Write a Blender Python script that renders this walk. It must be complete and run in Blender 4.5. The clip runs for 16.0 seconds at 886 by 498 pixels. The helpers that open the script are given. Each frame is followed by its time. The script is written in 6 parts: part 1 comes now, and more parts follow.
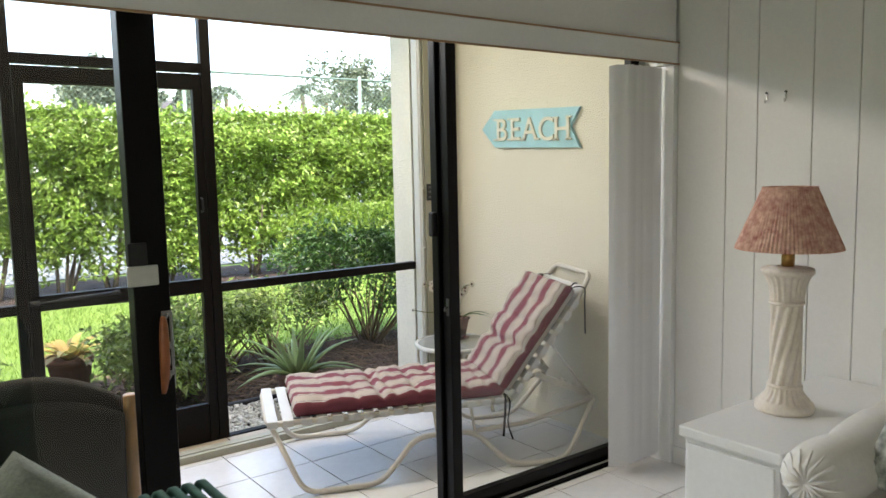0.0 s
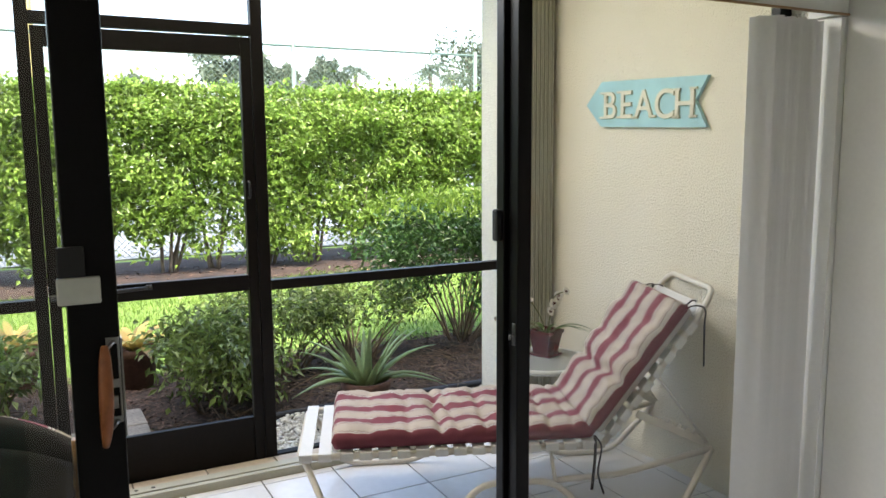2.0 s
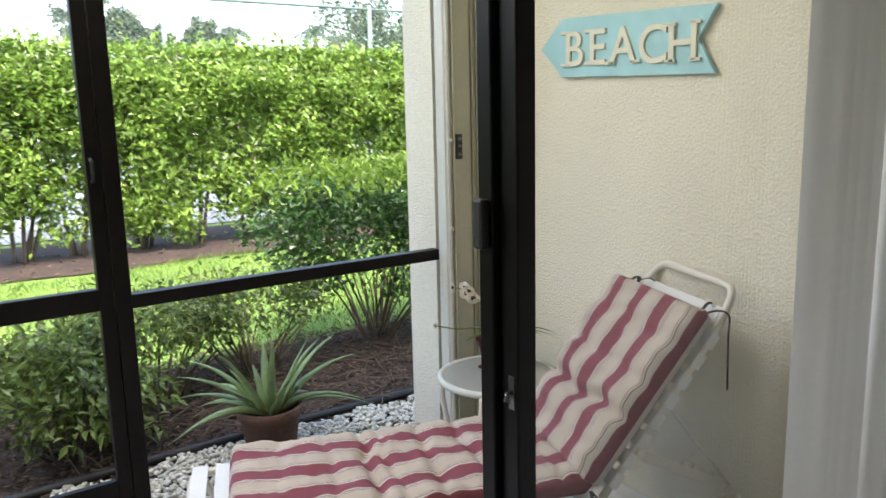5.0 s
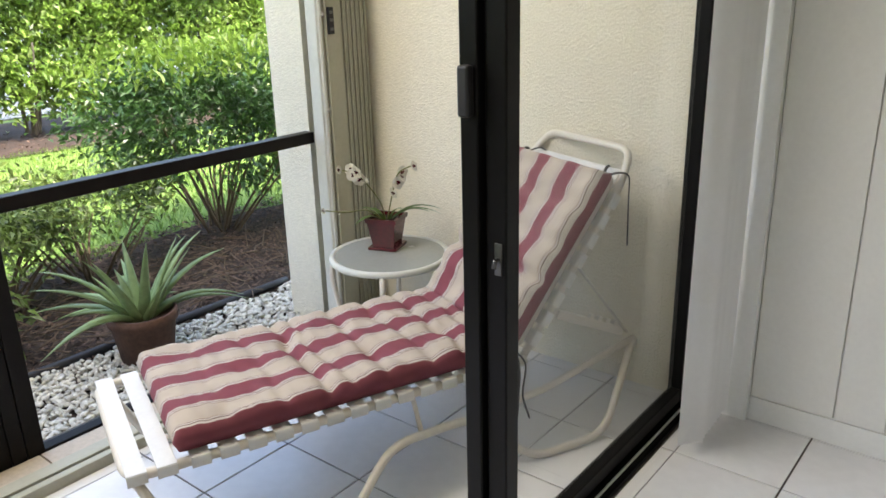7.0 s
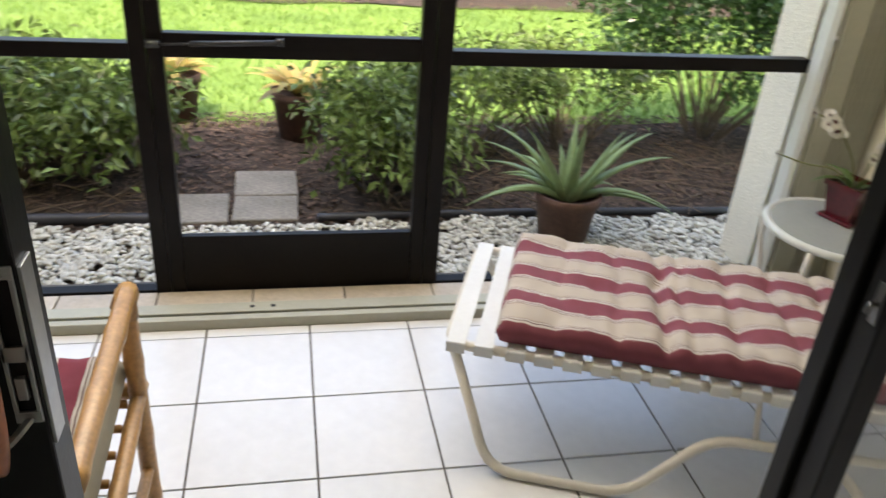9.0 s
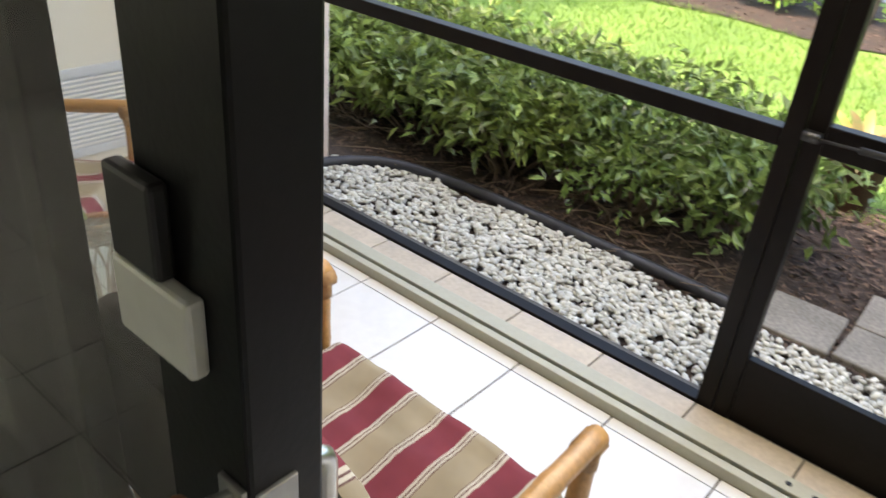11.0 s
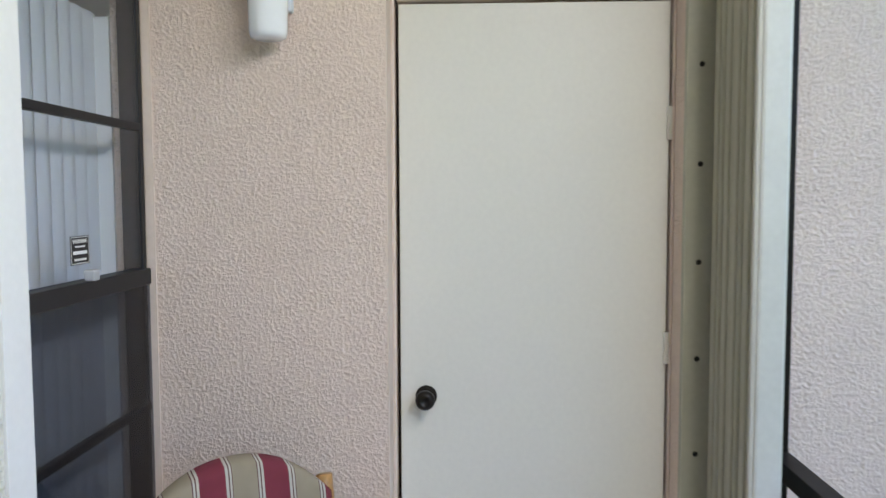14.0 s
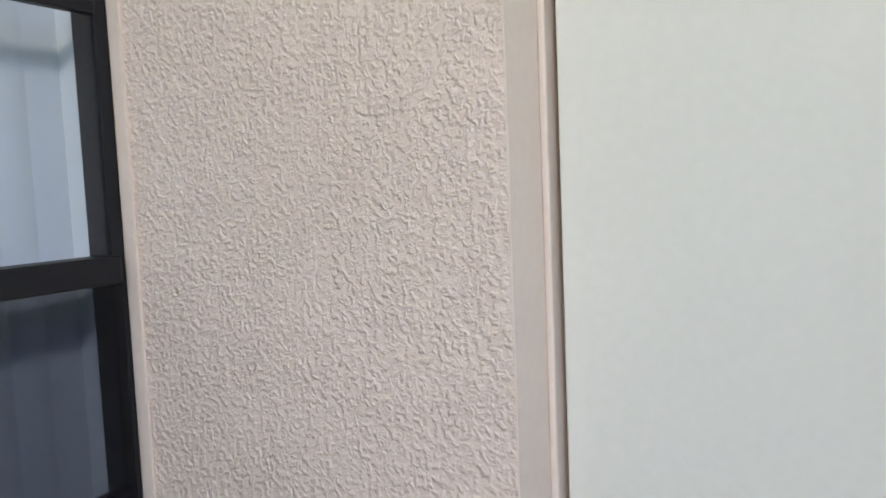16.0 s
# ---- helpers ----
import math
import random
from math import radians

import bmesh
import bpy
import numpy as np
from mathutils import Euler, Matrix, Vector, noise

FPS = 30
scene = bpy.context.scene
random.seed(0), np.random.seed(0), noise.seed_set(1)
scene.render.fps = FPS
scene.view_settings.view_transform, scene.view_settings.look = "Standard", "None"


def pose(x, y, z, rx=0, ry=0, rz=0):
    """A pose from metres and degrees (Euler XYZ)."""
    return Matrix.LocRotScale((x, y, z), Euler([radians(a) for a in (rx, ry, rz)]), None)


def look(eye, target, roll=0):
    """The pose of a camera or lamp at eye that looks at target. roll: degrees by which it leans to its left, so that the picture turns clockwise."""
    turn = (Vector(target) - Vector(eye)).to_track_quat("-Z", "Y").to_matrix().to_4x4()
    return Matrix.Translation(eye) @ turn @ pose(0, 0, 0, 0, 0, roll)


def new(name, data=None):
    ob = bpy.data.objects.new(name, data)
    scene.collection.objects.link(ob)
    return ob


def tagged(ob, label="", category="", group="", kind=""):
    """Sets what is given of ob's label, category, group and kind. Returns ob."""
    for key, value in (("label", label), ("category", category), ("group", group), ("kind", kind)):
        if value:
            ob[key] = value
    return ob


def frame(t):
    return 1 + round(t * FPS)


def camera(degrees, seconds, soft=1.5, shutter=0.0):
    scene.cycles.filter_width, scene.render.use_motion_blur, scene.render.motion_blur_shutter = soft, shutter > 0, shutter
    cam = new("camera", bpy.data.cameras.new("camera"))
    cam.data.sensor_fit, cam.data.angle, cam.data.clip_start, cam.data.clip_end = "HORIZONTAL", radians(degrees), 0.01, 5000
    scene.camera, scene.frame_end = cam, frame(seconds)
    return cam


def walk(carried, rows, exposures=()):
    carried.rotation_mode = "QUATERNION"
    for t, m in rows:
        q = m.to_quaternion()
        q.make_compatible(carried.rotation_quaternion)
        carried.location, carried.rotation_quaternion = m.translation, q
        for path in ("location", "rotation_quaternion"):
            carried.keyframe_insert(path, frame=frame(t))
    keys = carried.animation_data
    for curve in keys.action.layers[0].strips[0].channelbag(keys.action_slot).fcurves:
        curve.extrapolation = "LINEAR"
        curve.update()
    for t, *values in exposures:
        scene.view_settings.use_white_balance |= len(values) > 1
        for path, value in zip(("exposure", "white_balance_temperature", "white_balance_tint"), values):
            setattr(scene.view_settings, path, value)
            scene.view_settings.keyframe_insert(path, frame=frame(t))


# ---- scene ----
cam = camera(59.5, 16.0, shutter=0.3)
PATH = [
    (0, (-3.162, -2.153, 1.508), (-1.97, -0.562, 1.291), -1.2),
    (0.5, (-2.952, -2.066, 1.509), (-1.857, -0.408, 1.282), -0.1),
    (1, (-2.82, -1.964, 1.51), (-1.821, -0.251, 1.252), -0.5),
    (1.5, (-2.691, -1.788, 1.497), (-1.75, -0.043, 1.236), -0.3),
    (2, (-2.562, -1.656, 1.507), (-1.646, 0.103, 1.247), -0.4),
    (2.5, (-2.422, -1.527, 1.524), (-1.542, 0.248, 1.248), -0.2),
    (3, (-2.308, -1.428, 1.523), (-1.485, 0.371, 1.226), -0.4),
    (3.5, (-2.257, -1.258, 1.524), (-1.469, 0.552, 1.207), -0.8),
    (4, (-2.215, -1.066, 1.534), (-1.349, 0.707, 1.21), -0.9),
    (4.5, (-2.214, -0.916, 1.51), (-1.212, 0.786, 1.193), -1.0),
    (7, (-2.501, -0.51, 1.462), (-1.033, 0.684, 0.814), -1.6),
    (7.5, (-2.507, -0.524, 1.444), (-1.111, 0.691, 0.686), -1.1),
    (8, (-2.436, -0.534, 1.431), (-1.271, 0.844, 0.569), -0.1),
    (8.5, (-2.258, -0.57, 1.444), (-1.456, 1.027, 0.547), 2.9),
    (9, (-2.133, -0.501, 1.497), (-1.75, 1.223, 0.558), 4.5),
    (9.5, (-1.999, -0.362, 1.504), (-2.116, 1.398, 0.56), 4.5),
    (11.8, (-2.121, 0.347, 1.504), (-3.663, 1.299, 0.657), 2.4),
    (12, (-2.098, 0.445, 1.497), (-3.762, 1.262, 0.746), 1.5),
    (12.5, (-2.11, 0.669, 1.512), (-3.981, 1.235, 1.091), 0.4),
    (13, (-2.214, 0.822, 1.481), (-4.157, 1.281, 1.355), -0.6),
    (13.5, (-2.436, 1.024, 1.526), (-4.424, 1.232, 1.442), -0.3),
    (14, (-2.736, 1.229, 1.529), (-4.73, 1.147, 1.395), -0.2),
    (14.5, (-3.082, 1.359, 1.516), (-5.051, 1.03, 1.406), -0.3),
    (15, (-3.414, 1.437, 1.499), (-5.321, 0.847, 1.375), 0.5),
    (15.5, (-3.703, 1.463, 1.464), (-5.512, 0.629, 1.29), 0.3),
    (16, (-4.01, 1.36, 1.426), (-5.766, 0.416, 1.259), -2.4),
]
EXPOSURES = [(0.0, 2.79, 7000, 11), (4.5, 2.67, 6750, 11), (7.0, 2.88, 6900, 11), (9.5, 2.72, 7350, 11), (12.0, 3.0, 7050, 11), (13.5, 2.38, 6350, 10), (14.5, 2.53, 6200, 11), (16.0, 2.63, 6200, 11)]
walk(cam, [(t, look(eye, target, roll)) for t, eye, target, roll in PATH], EXPOSURES)

# ---- world, sun, exposure ----
world = bpy.data.worlds.new("sky")
scene.world = world
world.use_nodes = True
wn = world.node_tree
sky = wn.nodes.new("ShaderNodeTexSky")
sky.sky_type = "NISHITA"
sky.sun_disc = False
SUN_EL, SUN_AZ = 63.0, 200.0
sky.sun_elevation = radians(SUN_EL)
sky.sun_rotation = radians(SUN_AZ)
sky.air_density, sky.dust_density = 1.0, 3.0
wn.nodes["Background"].inputs["Strength"].default_value = 0.15
wn.links.new(sky.outputs[0], wn.nodes["Background"].inputs[0])
sun = new("sun", bpy.data.lights.new("sun", "SUN"))
sun.data.energy, sun.data.angle, sun.data.color = 1.0, radians(0.6), (1.0, 0.95, 0.86)
sun_dir = Vector((math.sin(radians(SUN_AZ)) * math.cos(radians(SUN_EL)), math.cos(radians(SUN_AZ)) * math.cos(radians(SUN_EL)), math.sin(radians(SUN_EL))))
sun.matrix_world = look(sun_dir * 20, (0, 0, 0))


def opening_lamp(name, place, target, width, height, power, color):
    """An area lamp added at an opening, standing in for sky light."""
    ob = new(name, bpy.data.lights.new(name, "AREA"))
    ob.data.shape, ob.data.size, ob.data.size_y, ob.data.energy, ob.data.color = "RECTANGLE", width, height, power, color
    ob.matrix_world = look(place, target)
    return ob


opening_lamp("porch_opening_light", (-2.4, 1.97, 2.58), (-2.4, 0.4, 0.9), 2.8, 0.22, 10.0, (1.0, 0.95, 0.88))
# fill lamp added in an invented west opening to brighten the living room
opening_lamp("unseen_room_fill", (-6.17, -2.6, 1.35), (0.0, -1.4, 0.2), 2.4, 1.4, 2.6, (1.0, 0.95, 0.90))

# ---- building helpers ----
def part(name, bm, material, parent=None, label="", smooth=False):
    """One mesh object out of a bmesh, under its parent."""
    me = bpy.data.meshes.new(name)
    bm.normal_update()
    bm.to_mesh(me)
    bm.free()
    if smooth:
        for poly in me.polygons:
            poly.use_smooth = True
    for m in (material if isinstance(material, (list, tuple)) else [material]):
        me.materials.append(m)
    ob = new(name, me)
    if parent is not None:
        ob.parent = parent
    if label:
        ob["label"] = label
    return ob


def share(name, me, m, parent=None):
    """One more object on a mesh that is there already."""
    ob = new(name, me)
    if parent is not None:
        ob.parent = parent
    ob.matrix_basis = m
    return ob


def thing(name, label, category, m=None, group="", kind=""):
    """An Empty at a thing's base that holds its parts."""
    ob = tagged(new(name), label, category, group, kind)
    if m is not None:
        ob.matrix_basis = m
    return ob


def box(bm, x0, x1, y0, y1, z0, z1, bevel=0.0, m=None):
    """A box between two corners, with bevelled edges."""
    r = bmesh.ops.create_cube(bm, size=1)
    vs = r["verts"]
    for v in vs:
        v.co = Vector((x0 + (v.co.x + 0.5) * (x1 - x0), y0 + (v.co.y + 0.5) * (y1 - y0), z0 + (v.co.z + 0.5) * (z1 - z0)))
    if bevel > 0:
        es = list({e for v in vs for e in v.link_edges})
        out = bmesh.ops.bevel(bm, geom=es, offset=bevel, segments=2, profile=0.5, affect="EDGES")
        vs = list({v for f in out["faces"] for v in f.verts} | {v for v in vs if v.is_valid})
    if m is not None:
        bmesh.ops.transform(bm, matrix=m, verts=vs)
    return vs


def boxes(*rows, bevel=0.0):
    bm = bmesh.new()
    for r in rows:
        box(bm, *r, bevel=bevel)
    return bm


def smooth_line(pts, n=6, closed=False):
    """A line through the points, rounded (Catmull-Rom)."""
    pts = [Vector(p) for p in pts]
    out = []
    k = len(pts)
    for i in range(k if closed else k - 1):
        if closed:
            p0, p1, p2, p3 = pts[(i - 1) % k], pts[i], pts[(i + 1) % k], pts[(i + 2) % k]
        else:
            p0, p1, p2, p3 = pts[max(i - 1, 0)], pts[i], pts[i + 1], pts[min(i + 2, k - 1)]
        for j in range(n):
            t = j / n
            out.append(0.5 * ((2 * p1) + (p2 - p0) * t + (2 * p0 - 5 * p1 + 4 * p2 - p3) * t * t + (3 * p1 - p0 - 3 * p2 + p3) * t ** 3))
    if not closed:
        out.append(pts[-1])
    return out


def rounded(pts, r=0.05, n=5):
    """A polyline whose corners are rounded by arcs."""
    pts = [Vector(p) for p in pts]
    out = [pts[0]]
    for a, b, c in zip(pts, pts[1:], pts[2:]):
        d1, d2 = (a - b), (c - b)
        k = min(r, d1.length * 0.48, d2.length * 0.48)
        p, q = b + d1.normalized() * k, b + d2.normalized() * k
        for j in range(n + 1):
            t = j / n
            out.append(p * (1 - t) ** 2 + b * 2 * t * (1 - t) + q * t * t)
    out.append(pts[-1])
    return out


def tube(bm, pts, r, seg=10, closed=False, taper=None, caps=True, flat=1.0):
    """A round bar along a line; taper gives the radius at each point; flat squeezes it across."""
    pts = [Vector(p) for p in pts]
    n = len(pts)
    rings = []
    up = Vector((0, 0, 1))
    last = None
    for i, p in enumerate(pts):
        if closed:
            d = pts[(i + 1) % n] - pts[(i - 1) % n]
        else:
            d = pts[min(i + 1, n - 1)] - pts[max(i - 1, 0)]
        d.normalize()
        if last is None:
            ref = up if abs(d.z) < 0.95 else Vector((1, 0, 0))
            side = d.cross(ref).normalized()
        else:
            side = (last - d * last.dot(d))
            side = side.normalized() if side.length > 1e-6 else d.cross(up).normalized()
        last = side
        nrm = side.cross(d).normalized()
        rad = taper[i] if taper else r
        rings.append([bm.verts.new(p + (side * math.cos(2 * math.pi * k / seg) + nrm * flat * math.sin(2 * math.pi * k / seg)) * rad) for k in range(seg)])
    for i in range(n if closed else n - 1):
        a, b = rings[i], rings[(i + 1) % n]
        for k in range(seg):
            bm.faces.new((a[k], a[(k + 1) % seg], b[(k + 1) % seg], b[k]))
    if caps and not closed:
        bm.faces.new(rings[0][::-1])
        bm.faces.new(rings[-1])


def lathe(bm, profile, seg=32, m=None, caps=True):
    """A turned shape from (radius, height) rows."""
    rings = []
    for r, z in profile:
        ring = []
        for k in range(seg):
            a = 2 * math.pi * k / seg
            v = Vector((r * math.cos(a), r * math.sin(a), z))
            ring.append(bm.verts.new(m @ v if m is not None else v))
        rings.append(ring)
    for a, b in zip(rings, rings[1:]):
        for k in range(seg):
            bm.faces.new((a[k], a[(k + 1) % seg], b[(k + 1) % seg], b[k]))
    if caps:
        bm.faces.new(rings[0][::-1])
        bm.faces.new(rings[-1])


# ---- materials ----
def mat(name, color, rough=0.6, metal=0.0, vary=0.12, scale=6.0, fine=60.0, bump=0.0, bump_scale=120.0, color2=None, detail=5.0, spec=0.5, piece=0.0, gen=False):
    """A surface with two scales of variation and fine relief."""
    m = bpy.data.materials.new(name)
    m.use_nodes = True
    nt = m.node_tree
    b = nt.nodes["Principled BSDF"]
    b.inputs["Roughness"].default_value = rough
    b.inputs["Metallic"].default_value = metal
    b.inputs["Specular IOR Level"].default_value = spec
    co = nt.nodes.new("ShaderNodeTexCoord")
    n1 = nt.nodes.new("ShaderNodeTexNoise")
    n1.inputs["Scale"].default_value, n1.inputs["Detail"].default_value = scale, detail
    n2 = nt.nodes.new("ShaderNodeTexNoise")
    n2.inputs["Scale"].default_value, n2.inputs["Detail"].default_value = fine, 3.0
    for n in (n1, n2):
        nt.links.new(co.outputs["Object"], n.inputs["Vector"])
    add = nt.nodes.new("ShaderNodeMath")
    add.operation = "ADD"
    nt.links.new(n1.outputs["Fac"], add.inputs[0])
    nt.links.new(n2.outputs["Fac"], add.inputs[1])
    ramp = nt.nodes.new("ShaderNodeMapRange")
    ramp.inputs["From Min"].default_value, ramp.inputs["From Max"].default_value = 0.65, 1.35
    nt.links.new(add.outputs[0], ramp.inputs["Value"])
    mix = nt.nodes.new("ShaderNodeMix")
    mix.data_type = "RGBA"
    nt.links.new(ramp.outputs[0], mix.inputs["Factor"])
    c1 = tuple(min(1, c * (1 + vary)) for c in color)
    c0 = tuple(color2) if color2 else tuple(c * (1 - vary) for c in color)
    mix.inputs["A"].default_value = (*c0, 1)
    mix.inputs["B"].default_value = (*c1, 1)
    out = mix.outputs["Result"]
    if piece > 0:
        info = nt.nodes.new("ShaderNodeObjectInfo")
        geo = nt.nodes.new("ShaderNodeNewGeometry")
        s = nt.nodes.new("ShaderNodeMath")
        s.operation = "ADD"
        nt.links.new(info.outputs["Random"], s.inputs[0])
        nt.links.new(geo.outputs["Random Per Island"], s.inputs[1])
        fr = nt.nodes.new("ShaderNodeMath")
        fr.operation = "FRACT"
        nt.links.new(s.outputs[0], fr.inputs[0])
        pr = nt.nodes.new("ShaderNodeMapRange")
        pr.inputs["To Min"].default_value, pr.inputs["To Max"].default_value = 1 - piece, 1 + piece
        nt.links.new(fr.outputs[0], pr.inputs["Value"])
        hsv = nt.nodes.new("ShaderNodeHueSaturation")
        nt.links.new(pr.outputs[0], hsv.inputs["Value"])
        nt.links.new(out, hsv.inputs["Color"])
        out = hsv.outputs["Color"]
    nt.links.new(out, b.inputs["Base Color"])
    rr = nt.nodes.new("ShaderNodeMapRange")
    rr.inputs["To Min"].default_value, rr.inputs["To Max"].default_value = max(0.02, rough - 0.08), min(1, rough + 0.08)
    nt.links.new(n1.outputs["Fac"], rr.inputs["Value"])
    nt.links.new(rr.outputs[0], b.inputs["Roughness"])
    if bump > 0:
        n3 = nt.nodes.new("ShaderNodeTexNoise")
        n3.inputs["Scale"].default_value, n3.inputs["Detail"].default_value = bump_scale, 4.0
        nt.links.new(co.outputs["Object"], n3.inputs["Vector"])
        bp = nt.nodes.new("ShaderNodeBump")
        bp.inputs["Strength"].default_value, bp.inputs["Distance"].default_value = bump, 0.004
        nt.links.new(n3.outputs["Fac"], bp.inputs["Height"])
        nt.links.new(bp.outputs[0], b.inputs["Normal"])
    return m


def glass_mat(name, tint=(1, 1, 1), gloss=0.06):
    """Thin clear glass: what lies behind, and a faint mirror image."""
    m = bpy.data.materials.new(name)
    m.use_nodes = True
    nt = m.node_tree
    nt.nodes.remove(nt.nodes["Principled BSDF"])
    out = nt.nodes["Material Output"]
    tr = nt.nodes.new("ShaderNodeBsdfTransparent")
    tr.inputs[0].default_value = (*tint, 1)
    gl = nt.nodes.new("ShaderNodeBsdfGlossy")
    gl.inputs["Roughness"].default_value = 0.01
    lw = nt.nodes.new("ShaderNodeLayerWeight")
    lw.inputs["Blend"].default_value = 0.5
    pw = nt.nodes.new("ShaderNodeMath")
    pw.operation = "POWER"
    pw.inputs[1].default_value = 4.0
    nt.links.new(lw.outputs["Facing"], pw.inputs[0])
    fr = nt.nodes.new("ShaderNodeMath")
    fr.operation = "MULTIPLY_ADD"
    fr.inputs[1].default_value, fr.inputs[2].default_value = 0.45, gloss * 0.25
    nt.links.new(pw.outputs[0], fr.inputs[0])
    mixer = nt.nodes.new("ShaderNodeMixShader")
    nt.links.new(fr.outputs[0], mixer.inputs[0])
    nt.links.new(tr.outputs[0], mixer.inputs[1])
    nt.links.new(gl.outputs[0], mixer.inputs[2])
    nt.links.new(mixer.outputs[0], out.inputs["Surface"])
    return m


def stucco_mat(name, color, strength=1.0, size=100.0):
    """Knock-down stucco: paint over flattened lumps."""
    m = mat(name, color, rough=0.75, vary=0.06, scale=2.0, fine=40)
    nt = m.node_tree
    b = nt.nodes["Principled BSDF"]
    co = nt.nodes.new("ShaderNodeTexCoord")
    lumps = nt.nodes.new("ShaderNodeTexNoise")
    lumps.inputs["Scale"].default_value, lumps.inputs["Detail"].default_value, lumps.inputs["Distortion"].default_value = size, 3.0, 0.25
    flat = nt.nodes.new("ShaderNodeMapRange")
    flat.interpolation_type = "SMOOTHSTEP"
    flat.inputs["From Min"].default_value, flat.inputs["From Max"].default_value = 0.40, 0.66
    patch = nt.nodes.new("ShaderNodeTexNoise")
    patch.inputs["Scale"].default_value, patch.inputs["Detail"].default_value = size * 0.3, 3.0
    grain = nt.nodes.new("ShaderNodeTexNoise")
    grain.inputs["Scale"].default_value, grain.inputs["Detail"].default_value = size * 3.2, 4.0
    for n in (lumps, patch, grain):
        nt.links.new(co.outputs["Object"], n.inputs["Vector"])
    nt.links.new(lumps.outputs["Fac"], flat.inputs["Value"])
    uneven = nt.nodes.new("ShaderNodeMath")
    uneven.operation = "MULTIPLY"
    nt.links.new(flat.outputs[0], uneven.inputs[0])
    nt.links.new(patch.outputs["Fac"], uneven.inputs[1])
    r = nt.nodes.new("ShaderNodeMath")
    r.operation = "MULTIPLY_ADD"
    r.inputs[1].default_value = 0.22
    nt.links.new(grain.outputs["Fac"], r.inputs[0])
    nt.links.new(uneven.outputs[0], r.inputs[2])
    bp = nt.nodes.new("ShaderNodeBump")
    bp.inputs["Strength"].default_value, bp.inputs["Distance"].default_value = strength, 0.009
    nt.links.new(r.outputs[0], bp.inputs["Height"])
    nt.links.new(bp.outputs[0], b.inputs["Normal"])
    return m


M_FRAME = mat("bronze_aluminium", (0.005, 0.0047, 0.0047), rough=0.38, vary=0.2, bump=0.05, spec=0.16)
M_SCREENFRAME = mat("dark_brown_aluminium", (0.010, 0.0078, 0.0066), rough=0.42, vary=0.2, bump=0.05, spec=0.16)
M_STUCCO_R = stucco_mat("cream_stucco", (0.80, 0.74, 0.60), 0.55, 95.0)
M_STUCCO_L = stucco_mat("peach_stucco", (0.77, 0.63, 0.54), 0.65)
M_STUCCO_W = stucco_mat("white_stucco", (0.82, 0.80, 0.72))
M_DOORPAINT = mat("cream_door_paint", (0.75, 0.73, 0.66), rough=0.45, vary=0.03, scale=2, bump=0.05, bump_scale=40)
M_CREAM = mat("cream_aluminium", (0.41, 0.395, 0.305), rough=0.45, vary=0.06, scale=8, bump=0.04)
M_CREAM_L = mat("pale_aluminium", (0.56, 0.56, 0.51), rough=0.4, vary=0.05, scale=8)
M_PANEL = mat("white_wall_paint", (0.78, 0.77, 0.74), rough=0.5, vary=0.03, scale=2, bump=0.08, bump_scale=60)
M_WHITE = mat("white_paint", (0.80, 0.80, 0.78), rough=0.4, vary=0.03, scale=3)
M_CEIL = mat("ceiling_paint", (0.80, 0.79, 0.76), rough=0.8, vary=0.03, bump=0.3, bump_scale=90)
M_TILE = mat("white_floor_tile", (0.72, 0.715, 0.71), rough=0.22, vary=0.05, scale=5, fine=25, piece=0.03, bump=0.03, bump_scale=25)
M_GROUT = mat("grey_grout", (0.13, 0.115, 0.10), rough=0.9, vary=0.25, scale=8)
M_GLASS = glass_mat("clear_glass", (0.97, 0.975, 0.97), 0.14)
M_DARK = mat("black_plastic", (0.010, 0.010, 0.011), rough=0.6, vary=0.2)

# ---- structure ----
XR, XL = 0.0, -4.88          # faces of the side walls of the porch
SY = 2.0                     # line of the insect screen
GY = 0.38                    # line of the sliding glass door
CEIL = 2.44
PC = 2.72                    # porch ceiling


def structure(name, bm, material, label="", category=""):
    return tagged(part(name, bm, material), label, category, kind="structure")


def slab(name, rows, material, label="", category=""):
    return structure(name, boxes(*rows), material, label, category)


slab("wall_east", [(0.0, 0.2, 0.42, 2.0, -0.2, PC)], M_STUCCO_R, "cream knock-down stucco side wall of the porch", "wall")
slab("wall_pier_east", [(-0.27, 0.2, 2.03, 2.25, -0.2, 2.8)], M_STUCCO_R, "cream stucco pier outside the screen", "wall")
slab("wall_west", [(-5.1, XL, 0.22, 0.985, -0.2, PC), (-5.1, XL, 0.985, 1.80, 2.15, PC), (-5.1, XL, 1.80, 2.0, -0.2, PC)], M_STUCCO_L,
     "peach knock-down stucco end wall around a door", "wall")
slab("wall_pier_west", [(-5.1, -4.72, 2.03, 2.38, -0.2, 2.8)], M_STUCCO_L, "peach stucco pier outside the screen", "wall")
slab("wall_house", [(-4.06, -3.866, 0.22, 0.388, -0.2, 2.13), (-5.1, 0.2, 0.22, 0.42, 2.13, PC), (-4.88, -4.14, 0.22, 0.42, -0.2, 0.62)], M_STUCCO_W,
     "white stucco strip of house wall between window and sliding door", "wall")
slab("trim_window", [(-4.147, -4.062, 0.22, 0.394, -0.2, 2.13)], M_WHITE, "smooth white painted band beside the house window", "trim")
slab("ceiling_porch", [(-5.1, 0.2, 0.42, 2.30, PC, PC + 0.05)], M_CEIL, "painted porch ceiling", "ceiling")
